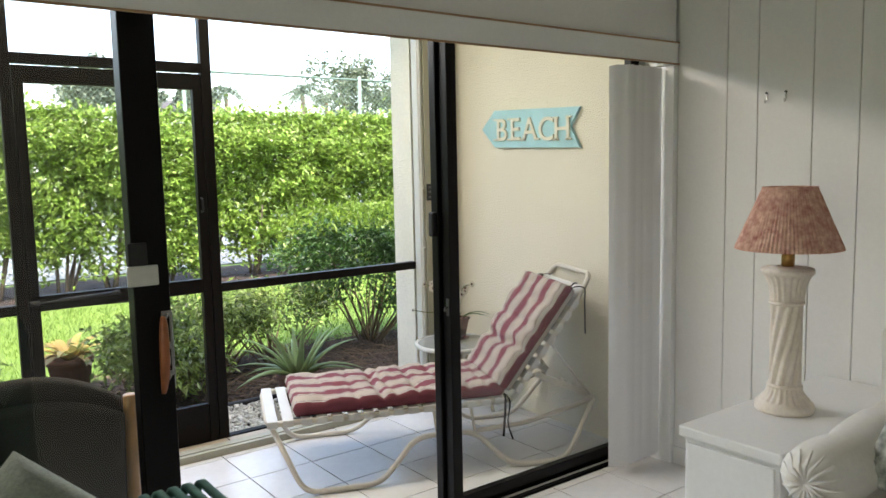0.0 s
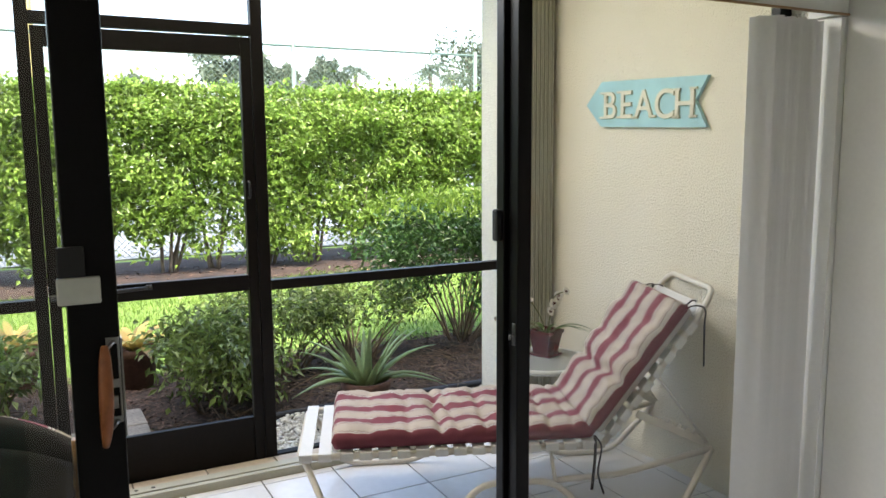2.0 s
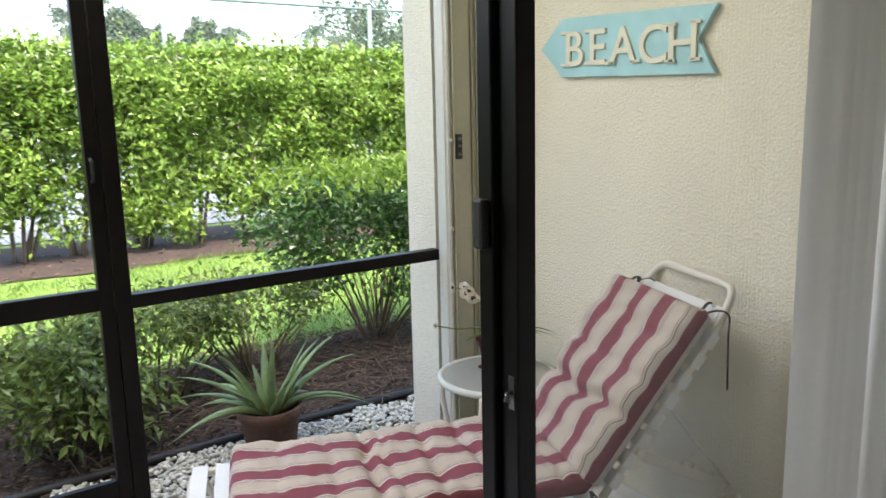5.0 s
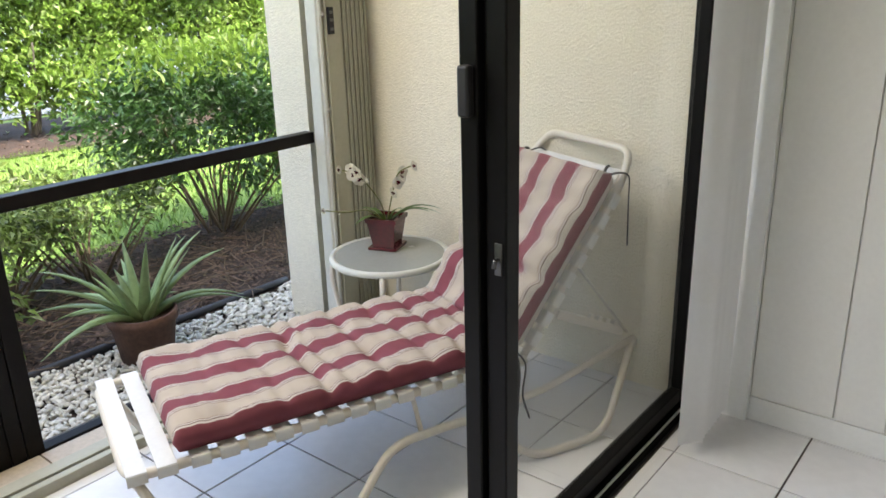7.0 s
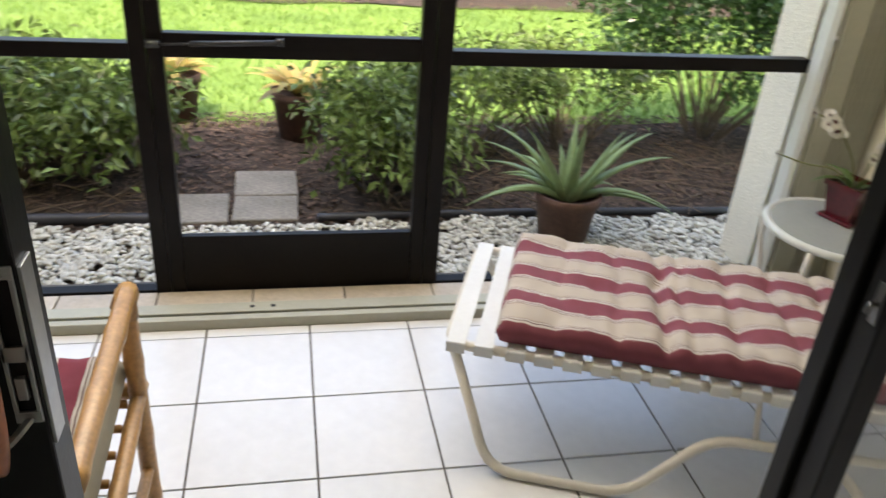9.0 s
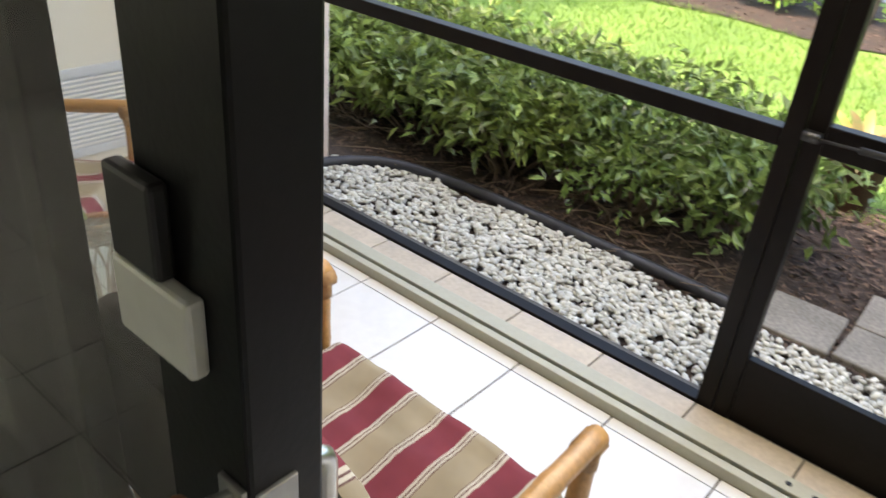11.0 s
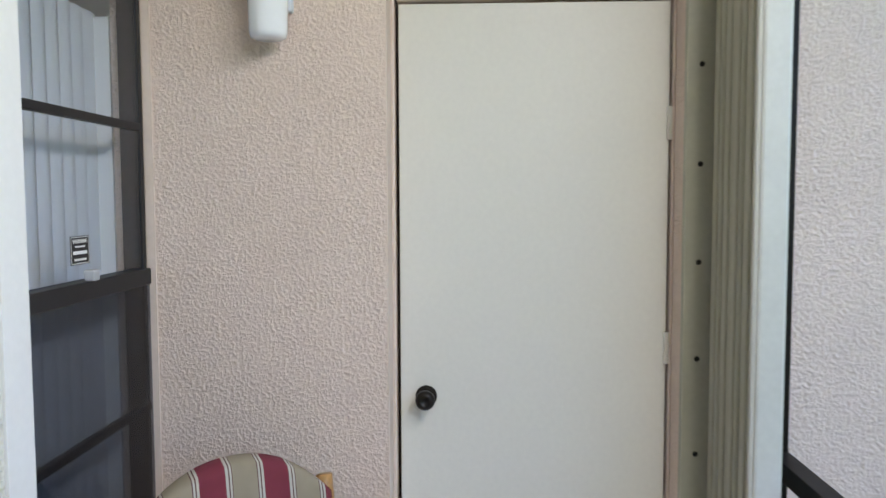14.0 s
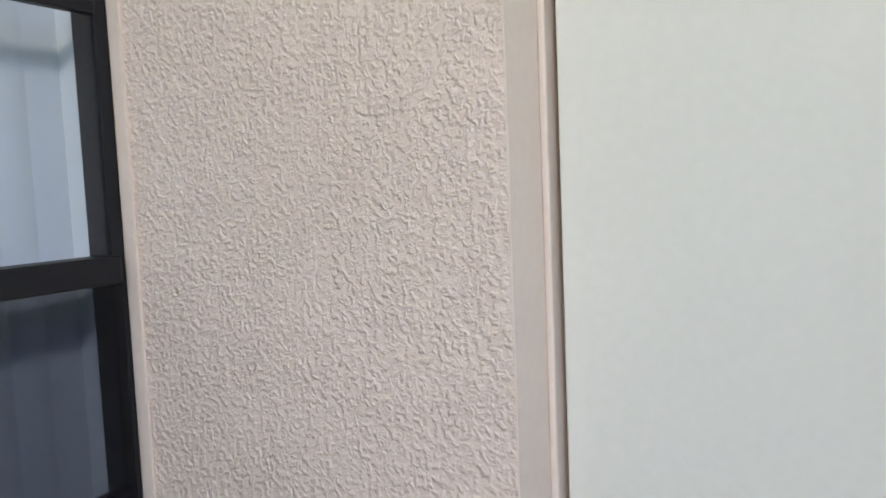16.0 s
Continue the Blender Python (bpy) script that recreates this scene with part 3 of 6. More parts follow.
tube(bm, [(-2.42, SY - 0.047, 0.889), (-2.16, SY - 0.041, 0.897)], 0.009, 10)
box(bm, -2.55, -2.51, SY - 0.055, SY - 0.02, 0.875, 0.895)
box(bm, -2.165, -2.14, SY - 0.046, SY - 0.018, 0.886, 0.908)
part("door_closer", bm, mat("dull_grey_metal", (0.07, 0.07, 0.07), rough=0.35, metal=0.8), sdoor, "pneumatic closer tube", True)
bm = bmesh.new()
tube(bm, rounded([(-1.69, SY - 0.02, 1.28), (-1.69, SY - 0.045, 1.285), (-1.69, SY - 0.045, 1.35), (-1.69, SY - 0.02, 1.355)], 0.01, 3), 0.006, 8)
part("door_pull", bm, M_DARK, sdoor)
M_EDGETILE = mat("beige_edge_tile", (0.50, 0.42, 0.32), rough=0.5, vary=0.15, scale=10, bump=0.1, piece=0.08)
sill = thing("shutter_sill", "cream aluminium shutter track along the porch edge", "sill", kind="structure")
part("curb", boxes((-4.88, -0.0, 1.731, 2.06, -0.15, -0.003)), M_GROUT, sill)
part("track_front", boxes((-4.87, -0.005, 1.732, 1.762, -0.006, 0.037), bevel=0.003), M_CREAM, sill)
part("track_back", boxes((-4.87, -0.005, 1.782, 1.84, -0.006, 0.034), bevel=0.003), M_CREAM, sill)
for k in range(15):
    part("edge_tile", boxes((-4.87 + k * 0.325, -4.87 + k * 0.325 + 0.319, 1.843, 1.968, -0.003, 0.006), bevel=0.0015), M_EDGETILE, sill)
for x in (-2.27, -2.20):
    bm = bmesh.new()
    lathe(bm, [(0.009, 0.0345), (0.009, 0.0352)], 10, Matrix.Translation((x, 1.81, 0)))
    part("bolt_hole", bm, M_DARK, sill)


def shutter(name, x0, x1, wall_x, label, yc, ribs, plate, post):
    """Folded accordion shutter: upright blades packed side by side, a flat lock plate, an end post and a starter strip on the wall."""
    t = thing(name, label, "storm shutter", group="folded storm shutters")
    me = None
    s = 1 if x1 > x0 else -1
    for k in range(ribs):
        x = x0 + (x1 - x0) * (k + 0.5) / ribs
        if me is None:
            pitch = abs(x1 - x0) / ribs
            bm = bmesh.new()
            if pitch < 0.03:
                tube(bm, [(0, 0.04, 0.007), (0, 0.04, 2.68)], pitch * 0.36, 6)
                tube(bm, [(0, -0.04, 0.007), (0, -0.04, 2.68)], pitch * 0.36, 8)
                box(bm, -0.002, 0.002, -0.04, 0.04, 0.007, 2.68)
            else:
                box(bm, -pitch * 0.46, pitch * 0.46, -0.04, 0.04, 0.007, 2.68, bevel=0.006)
                tube(bm, [(pitch * 0.2, -0.042, 0.05), (pitch * 0.2, -0.042, 2.68)], 0.004, 6)
            ob = part("blade", bm, M_CREAM, t)
            me = ob.data
            ob.matrix_basis = pose(x, yc, 0)
        else:
            share("blade", me, pose(x, yc + 0.004 * (k % 2), 0), t)
    if plate:
        lo, hi = sorted((x1, x1 + s * plate))
        part("lock_plate", boxes((lo, hi, yc - 0.045, yc - 0.035, 0.007, 2.68), (lo, lo + 0.008, yc - 0.052, yc - 0.045, 0.05, 2.68), bevel=0.002), M_CREAM, t)
    e = x1 + s * plate
    lo, hi = sorted((e, e + s * post))
    bm = boxes((lo, hi, yc - 0.035, yc + 0.03, 0.007, 2.68), bevel=0.008)
    tube(bm, [((lo + hi) / 2, yc - 0.035, 0.05), ((lo + hi) / 2, yc - 0.035, 2.68)], post * 0.3, 8)
    part("end_post", bm, M_CREAM_L, t)
    if plate:
        return t
    lo, hi = sorted((wall_x, wall_x + s * 0.025))
    part("starter_strip", boxes((lo, hi, 1.795, 1.89, 0.05, 2.68), bevel=0.003), M_CREAM, t)
    for k in range(9):
        bm = bmesh.new()
        lathe(bm, [(0.008, 0), (0.006, 0.004)], 8, Matrix.Translation((wall_x + s * 0.025, 1.835, 0.29 + k * 0.265)) @ Matrix.Rotation(radians(90 * s), 4, "Y"))
        part("screw", bm, M_KNOB, t)
    return t


sh_w = shutter("accordion_shutter", -4.80, -4.50, XL, "cream accordion storm shutter folded against the peach wall", 1.89, 4, 0.0, 0.03)
sh_e = shutter("accordion_shutter", -0.026, -0.18, XR, "cream accordion storm shutter folded against the cream wall", 1.93, 12, 0.09, 0.036)
lock = part("lock_box", boxes((-0.262, -0.232, 1.868, 1.8845, 1.28, 1.385), bevel=0.003), M_DARK, sh_e, "black shutter lock")
for z in (1.30, 1.335, 1.365):
    part("lock_slot", boxes((-0.256, -0.238, 1.8655, 1.868, z - 0.006, z + 0.006)), M_KNOB0, lock)
for z in (1.36, 0.98):
    bm = bmesh.new()
    lathe(bm, [(0.008, 0), (0.011, 0.006), (0.005, 0.012)], 10, Matrix.Translation((-0.288, 1.885, z)) @ Matrix.Rotation(radians(90), 4, "X"))
    part("knob", bm, M_STEEL, sh_e)


# ---- porch things ----
def stripe_mat(name, axis, period, offset, red, sand, pale):
    """Woven stripes of wine red and sand, with thin pin lines beside the red."""
    m = mat(name, (0.5, 0.4, 0.3), rough=0.9, bump=0.25, bump_scale=450)
    nt = m.node_tree
    b = nt.nodes["Principled BSDF"]
    co = nt.nodes.new("ShaderNodeTexCoord")
    sep = nt.nodes.new("ShaderNodeSeparateXYZ")
    nt.links.new(co.outputs["Object"], sep.inputs[0])
    mul = nt.nodes.new("ShaderNodeMath")
    mul.operation = "MULTIPLY_ADD"
    mul.inputs[1].default_value, mul.inputs[2].default_value = 1 / period, offset
    nt.links.new(sep.outputs[axis], mul.inputs[0])
    fr = nt.nodes.new("ShaderNodeMath")
    fr.operation = "FRACT"
    nt.links.new(mul.outputs[0], fr.inputs[0])
    ramp = nt.nodes.new("ShaderNodeValToRGB")
    ramp.color_ramp.interpolation = "CONSTANT"
    brown = (0.13, 0.06, 0.06, 1)
    stops = [(0.0, red), (0.36, pale), (0.405, brown), (0.425, pale), (0.455, brown), (0.468, sand), (0.855, brown), (0.868, pale), (0.90, brown), (0.92, pale), (0.96, red)]
    els = ramp.color_ramp.elements
    els[0].position, els[0].color = stops[0]
    els[1].position, els[1].color = stops[1]
    for p, c in stops[2:]:
        e = els.new(p)
        e.color = c
    nt.links.new(fr.outputs[0], ramp.inputs[0])
    mixn = nt.nodes.new("ShaderNodeMix")
    mixn.data_type, mixn.blend_type = "RGBA", "MULTIPLY"
    mixn.inputs["Factor"].default_value = 0.35
    nz = nt.nodes.new("ShaderNodeTexNoise")
    nz.inputs["Scale"].default_value = 14
    nt.links.new(co.outputs["Object"], nz.inputs["Vector"])
    nt.links.new(ramp.outputs[0], mixn.inputs["A"])
    nt.links.new(nz.outputs["Fac"], mixn.inputs["B"])
    nt.links.new(mixn.outputs["Result"], b.inputs["Base Color"])
    return m


M_STRIPE = stripe_mat("striped_cushion_cloth", 1, 0.150, 0.07, (0.235, 0.058, 0.078, 1), (0.52, 0.44, 0.365, 1), (0.62, 0.56, 0.50, 1))
M_STRIPE2 = stripe_mat("striped_chair_cloth", 1, 0.160, 0.55, (0.22, 0.035, 0.055, 1), (0.36, 0.305, 0.215, 1), (0.60, 0.56, 0.48, 1))
M_BACKCLOTH = mat("brown_back_cloth", (0.028, 0.024, 0.018), rough=0.95, vary=0.25, scale=20)
M_TUBE = mat("almond_powder_coat", (0.66, 0.61, 0.53), rough=0.35, vary=0.06)
M_STRAP = mat("white_vinyl_strap", (0.66, 0.65, 0.62), rough=0.4, vary=0.05)
M_TIE = mat("dark_tie_tape", (0.02, 0.018, 0.02), rough=0.8)


def cushion(length, width, thick, nx, ny, creases, seed, buttons=()):
    """A soft slab along x, its top puckered along the creases and dimpled."""
    bm = bmesh.new()
    grid = {}
    for side in (0, 1):
        for i in range(nx + 1):
            for j in range(ny + 1):
                x, y = length * i / nx, width * (j / ny - 0.5)
                ex = min(1.0, min(i, nx - i) / 2.0)
                ey = min(1.0, min(j, ny - j) / 2.0)
                edge = math.sqrt(max(0.0, 1 - (1 - ex) ** 2)) * math.sqrt(max(0.0, 1 - (1 - ey) ** 2))
                h = thick * 0.5 * (0.12 + 0.88 * edge)
                if side:
                    for c, w, dp in creases:
                        h -= dp * math.exp(-((x - c - 0.03 * noise.noise((y * 9, c * 7, seed))) / w) ** 2)
                    for bx, by in buttons:
                        h -= 0.016 * math.exp(-((x - bx) ** 2 + (y - by) ** 2) / 0.0012)
                    h += 0.013 * noise.noise((x * 9, y * 9, seed)) + 0.007 * noise.noise((x * 24 + y * 9, y * 7 - x * 4, seed + 5)) + 0.003 * noise.noise((x * 40, y * 34, seed))
                z = thick * 0.5 + (h if side else -h)
                rim = i in (0, nx) or j in (0, ny)
                if rim and side:
                    grid[side, i, j] = grid[0, i, j]
                    continue
                if rim:
                    z = thick * 0.5
                grid[side, i, j] = bm.verts.new((x, y, z))
    for side in (0, 1):
        for i in range(nx):
            for j in range(ny):
                q = [grid[side, i, j], grid[side, i + 1, j], grid[side, i + 1, j + 1], grid[side, i, j + 1]]
                bm.faces.new(q if side else q[::-1]).material_index = 1 - side
    return bm


def lounger():
    t = thing("sun_lounger", "almond tubular sun lounger with white straps, backrest raised", "sun lounger", pose(-1.634, 1.40, 0, 0, 0, -21.3))
    H, W = 0.315, 0.275
    bm = bmesh.new()
    tube(bm, rounded([(1.21, -W, H), (0.0, -W, H + 0.005), (0.0, W, H + 0.005), (1.21, W, H)], 0.06), 0.0145, 10)
    part("seat_frame", bm, M_TUBE, t, "", True)
    for s in (-1, 1):
        bm = bmesh.new()
        tube(bm, rounded([(0.015, s * W, H), (0.15, s * 0.385, 0.014), (0.51, s * 0.385, 0.014), (0.70, s * 0.325, 0.20), (1.00, s * 0.30, 0.185), (1.17, s * 0.37, 0.014), (1.46, s * 0.385, 0.014),
                          (1.655, s * 0.297, 0.285)], 0.075), 0.0135, 10)
        part("leg_frame", bm, M_TUBE, t, "", True)
        bm = bmesh.new()
        tube(bm, rounded([(1.655, s * 0.297, 0.285), (1.28, s * 0.292, 0.195), (1.00, s * 0.30, 0.186)], 0.06), 0.0125, 10)
        part("rear_rail", bm, M_TUBE, t, "", True)
        for x in (0.80, 0.99):
            bm = bmesh.new()
            tube(bm, [(x, s * W, H - 0.01), (x + 0.01, s * 0.31, 0.19)], 0.008, 8)
            part("strut", bm, M_TUBE, t, "", True)
        bm = bmesh.new()
        tube(bm, [(1.42, s * (W - 0.03), 0.60), (1.645, s * (W - 0.005), 0.30)], 0.010, 8, flat=0.5)
        part("back_prop", bm, M_TUBE, t, "", True)
        bm = bmesh.new()
        box(bm, -0.01, 0.31, -0.006, 0.006, -0.016, 0.016, bevel=0.004)
        for k in range(4):
            box(bm, 0.13 + k * 0.04, 0.148 + k * 0.04, -0.007, 0.007, 0.014, 0.03)
        bmesh.ops.transform(bm, matrix=pose(1.355, s * (W - 0.014), 0.43, 0, 25, 0), verts=bm.verts)
        part("notched_bracket", bm, M_TUBE, t)
    ang = radians(53.0)
    bu = lambda d, w, off=0.0: (1.215 + d * math.cos(ang) - off * math.sin(ang), w, H + d * math.sin(ang) + off * math.cos(ang))
    bm = bmesh.new()
    tube(bm, rounded([bu(0.0, -W + 0.02), bu(0.64, -W + 0.02), bu(0.765, -0.215), bu(0.765, 0.215), bu(0.64, W - 0.02), bu(0.0, W - 0.02)], 0.05), 0.013, 10)
    part("back_frame", bm, M_TUBE, t, "", True)
    bm = bmesh.new()
    tube(bm, [bu(0.64, -W + 0.02), bu(0.64, W - 0.02)], 0.011, 8)
    part("back_crossbar", bm, M_TUBE, t, "", True)
    me = None
    for k in range(16):
        x = 0.022 + k * 0.074 + (0.01 if k > 1 else 0)
        if me is None:
            bm = bmesh.new()
            box(bm, -0.025, 0.025, -W - 0.017, W + 0.017, 0.013, 0.017, bevel=0.001)
            box(bm, -0.025, 0.025, -W - 0.019, -W - 0.015, -0.014, 0.014)
            box(bm, -0.025, 0.025, W + 0.015, W + 0.019, -0.014, 0.014)
            ob = part("strap", bm, M_STRAP, t)
            me = ob.data
            ob.matrix_basis = pose(x, 0, H + 0.004)
        else:
            share("strap", me, pose(x, 0, H + 0.004), t)
    for k in range(8):
        d = 0.07 + k * 0.073
        p = bu(d, 0)
        share("strap", me, pose(p[0], 0, p[2], 0, -math.degrees(ang), 0) @ Matrix.Scale(0.93, 4, (0, 1, 0)), t)
    part("head_panel", boxes((-0.03, 0.035, -0.235, 0.235, -0.013, 0.013), bevel=0.01), M_STRAP, t, "white vinyl head strap").matrix_basis = pose(*bu(0.655, 0), 0, -math.degrees(ang), 0)
    return t, bu, ang, H


lng, bu, ang, LH = lounger()
c_m = lng.matrix_basis.copy()
cush = thing("lounger_cushion", "wine red and sand striped tufted cushion lying on the lounger", "cushion", c_m)
bm = cushion(1.055, 0.55, 0.072, 84, 40, [(0.16, 0.016, 0.006), (0.31, 0.014, 0.010), (0.43, 0.018, 0.026), (0.50, 0.012, 0.012), (0.62, 0.016, 0.014), (0.76, 0.014, 0.014), (0.88, 0.014, 0.018), (0.97, 0.012, 0.012)], 3.1,
             [(0.43, 0.10), (0.45, -0.12), (0.62, 0.1), (0.62, -0.13), (0.26, 0), (0.88, 0.1), (0.88, -0.1)])
part("seat_pad", bm, [M_STRIPE, M_STRIPE], cush, "", True).matrix_basis = pose(0.12, 0, LH + 0.022)
bm = cushion(0.63, 0.525, 0.105, 54, 40, [(0.10, 0.02, 0.008), (0.215, 0.022, 0.030), (0.36, 0.02, 0.010), (0.50, 0.025, 0.006)], 7.7, [(0.215, 0.12), (0.215, -0.12), (0.42, 0.0)])
p0 = bu(0.015, 0, 0.030)
part("back_pad", bm, [M_STRIPE, M_STRIPE], cush, "", True).matrix_basis = pose(p0[0], -0.012, p0[2], 0, -math.degrees(ang), 0)
for s in (-1, 1):
    bm = bmesh.new()
    a = bu(0.645, s * 0.22, 0.03)
    tube(bm, smooth_line([bu(0.61, s * 0.235, 0.07), (a[0], s * 0.25, a[2] + 0.02), (a[0] + 0.035, s * 0.275, a[2] + 0.01), (a[0] + 0.03, s * 0.285, a[2] - 0.06), (a[0] + 0.032, s * 0.288, a[2] - 0.22)], 5), 0.008, 6, flat=0.35)
    tube(bm, smooth_line([bu(0.61, s * 0.235, 0.07), (a[0] + 0.02, s * 0.19, a[2] + 0.03), (a[0] + 0.05, s * 0.165, a[2] + 0.012)], 5), 0.006, 6, flat=0.4)
    part("tie", bm, M_TIE, cush, "dark cloth tie", True)
    bm = bmesh.new()
    tube(bm, smooth_line([(1.17, s * 0.275, LH + 0.04), (1.19, s * 0.305, LH), (1.175, s * 0.312, LH - 0.1), (1.20, s * 0.315, LH - 0.19)], 5), 0.006, 6, flat=0.4)
    tube(bm, smooth_line([(1.17, s * 0.275, LH + 0.04), (1.165, s * 0.305, LH - 0.02), (1.15, s * 0.315, LH - 0.17)], 5), 0.006, 6, flat=0.4)
    part("tie", bm, M_TIE, cush, "dark cloth tie", True)

# beach sign
M_AQUA = mat("aqua_sign_paint", (0.36, 0.62, 0.66), rough=0.6, vary=0.14, scale=5, fine=30, bump=0.1)
M_LETTER = mat("cream_letter_paint", (0.72, 0.68, 0.54), rough=0.6, vary=0.08)
sign = thing("beach_sign", "aqua arrow-shaped wooden sign with raised cream letters", "sign")
bm = bmesh.new()
prof = [(1.605, 1.716), (1.485, 1.826), (0.785, 1.804), (0.855, 1.700), (0.785, 1.584), (1.485, 1.604)]
va = [bm.verts.new((-0.004, y, z)) for y, z in prof]
vb = [bm.verts.new((-0.022, y, z)) for y, z in prof]
bm.faces.new(va[::-1])
bm.faces.new(vb)
for i in range(6):
    bm.faces.new((va[i], va[(i + 1) % 6], vb[(i + 1) % 6], vb[i]))
bmesh.ops.recalc_face_normals(bm, faces=bm.faces)
part("board", bm, M_AQUA, sign)
for ch, y, z in zip("BEACH", (1.42, 1.30, 1.175, 1.04, 0.915), (1.643, 1.641, 1.637, 1.632, 1.628)):
    serif = {"B": [(0.048, 1), (0.048, 0)], "E": [(0.043, 1), (0.043, 0)], "A": [(0.06, 0), (-0.06, 0)], "C": [], "H": [(0.05, 1), (0.05, 0), (-0.05, 1), (-0.05, 0)]}[ch]
    for off, top in serif:
        part("serif", boxes((-0.0325, -0.0225, y - 0.005 + off - 0.022, y - 0.005 + off + 0.022, z + 0.120 * top, z + 0.120 * top + 0.011), bevel=0.001), M_LETTER, sign)
    words("letter", ch, 0.188, pose(-0.023, y - 0.005, z, 90, 0, -90), M_LETTER, sign, 0.008, "CENTER", 0.0015)

# side table with the white orchid
tab = thing("side_table", "round almond metal side table with a frosted glass top", "side table", pose(-0.31, 1.553, 0) @ Matrix.Scale(1.06, 4))
bm = bmesh.new()
lathe(bm, [(0.0, 0.392), (0.215, 0.392), (0.215, 0.399), (0.0, 0.399)], 40, caps=False)
part("tabletop", bm, mat("frosted_glass", (0.30, 0.305, 0.28), rough=0.25, vary=0.05), tab, "frosted glass disc")
bm = bmesh.new()
ring = [(0.222 * math.cos(a), 0.222 * math.sin(a), 0.39) for a in np.linspace(0, 2 * math.pi, 41)[:-1]]
tube(bm, ring, 0.0135, 8, closed=True)
part("rim", bm, M_CREAM_L, tab, "", True)
for k in range(4):
    a = radians(35 + 90 * k)
    c, s = math.cos(a), math.sin(a)
    bm = bmesh.new()
    tube(bm, rounded([(0.222 * c, 0.222 * s, 0.385), (0.235 * c, 0.235 * s, 0.30), (0.20 * c, 0.20 * s, 0.12), (0.225 * c, 0.225 * s, 0.0)], 0.08), 0.011, 8)
    part("leg", bm, M_TUBE, tab, "", True)


def pot_square(bm, w0, w1, h, m):
    """A square tapered pot with a lip, hollow at the top."""
    rows = [(w0, 0), (w1, h * 0.86), (w1 + 0.006, h * 0.86), (w1 + 0.007, h), (w1 - 0.004, h), (w1 - 0.006, h * 0.85)]
    rings = []
    for w, z in rows:
        rings.append([bm.verts.new(m @ Vector((sx * w, sy * w, z))) for sx, sy in ((-1, -1), (1, -1), (1, 1), (-1, 1))])
    for a, b in zip(rings, rings[1:]):
        for k in range(4):
            bm.faces.new((a[k], a[(k + 1) % 4], b[(k + 1) % 4], b[k]))
    bm.faces.new(rings[0][::-1])
    bm.faces.new(rings[-1])


def leaf_blade(bm, base, direction, length, width, droop, up=0.6, seg=8, fold=0.25, twist=0.0):
    """A long leaf that rises and bends over."""
    d = Vector((direction[0], direction[1], 0)).normalized()
    side = Vector((-d.y, d.x, 0))
    prev = None
    for i in range(seg + 1):
        t = i / seg
        p = Vector(base) + d * (length * (t * math.cos(up) + 0.25 * droop * t * t)) + Vector((0, 0, length * (t * math.sin(up) - droop * t * t)))
        w = width * (math.sin(math.pi * min(1, 0.12 + 0.88 * t)) ** 0.6 if t < 1 else 0.02)
        row = [bm.verts.new(p - side * w + Vector((0, 0, w * fold))), bm.verts.new(p), bm.verts.new(p + side * w + Vector((0, 0, w * fold)))]
        if prev:
            bm.faces.new((prev[0], prev[1], row[1], row[0]))
            bm.faces.new((prev[1], prev[2], row[2], row[1]))
        prev = row


def flower(bm, c, r, normal, n=5, rnd=None):
    """Five broad petals round a small lip."""
    q = Vector(normal).to_track_quat("Z", "Y").to_matrix()
    for k in range(n):
        a = 2 * math.pi * k / n + rnd.uniform(-0.15, 0.15)
        rows = []
        for t, w in ((0.05, 0.15), (0.45, 0.55), (0.8, 0.5), (1.0, 0.15)):
            z = 0.25 * t * t - 0.05
            rows.append([bm.verts.new(Vector(c) + q @ (Vector((math.cos(a) * t - math.sin(a) * s * w, math.sin(a) * t + math.cos(a) * s * w, z + (0.1 if s == 0 else 0))) * r)) for s in (-1, 0, 1)])
        for a0, b0 in zip(rows, rows[1:]):
            for j in (0, 1):
                bm.faces.new((a0[j], a0[j + 1], b0[j + 1], b0[j]))


def leafy(name, color, rough=0.45, trans=0.35, piece=0.3, color2=None, hue=0.02):
    """Leaf surface: gloss and some light let through, each leaf a little different."""
    m = mat(name, color, rough=rough, vary=0.25, scale=3, fine=30, color2=color2, piece=piece)
    nt = m.node_tree
    b = nt.nodes["Principled BSDF"]
    src = b.inputs["Base Color"].links[0].from_socket
    tr = nt.nodes.new("ShaderNodeBsdfTranslucent")
    nt.links.new(src, tr.inputs["Color"])
    mx = nt.nodes.new("ShaderNodeMixShader")
    mx.inputs[0].default_value = trans
    nt.links.new(b.outputs[0], mx.inputs[1])
    nt.links.new(tr.outputs[0], mx.inputs[2])
    nt.links.new(mx.outputs[0], nt.nodes["Material Output"].inputs["Surface"])
    return m


M_ORCHLEAF = leafy("orchid_leaf", (0.075, 0.14, 0.03), 0.35, 0.2)
M_WHITEPETAL = leafy("white_petal", (0.78, 0.74, 0.64), 0.6, 0.3, 0.06)
M_PINKPETAL = leafy("magenta_petal", (0.33, 0.012, 0.17), 0.55, 0.3, 0.3, (0.48, 0.10, 0.32))
M_PALELIP = leafy("pale_pink_lip", (0.74, 0.55, 0.66), 0.55, 0.3, 0.1)
M_BROADLEAF = leafy("broad_orchid_leaf", (0.155, 0.21, 0.10), 0.38, 0.15)
M_STEM = mat("green_brown_stem", (0.16, 0.17, 0.06), rough=0.6)
M_POTDK = mat("glazed_wine_pot", (0.075, 0.005, 0.010), rough=0.15, vary=0.3, scale=12)
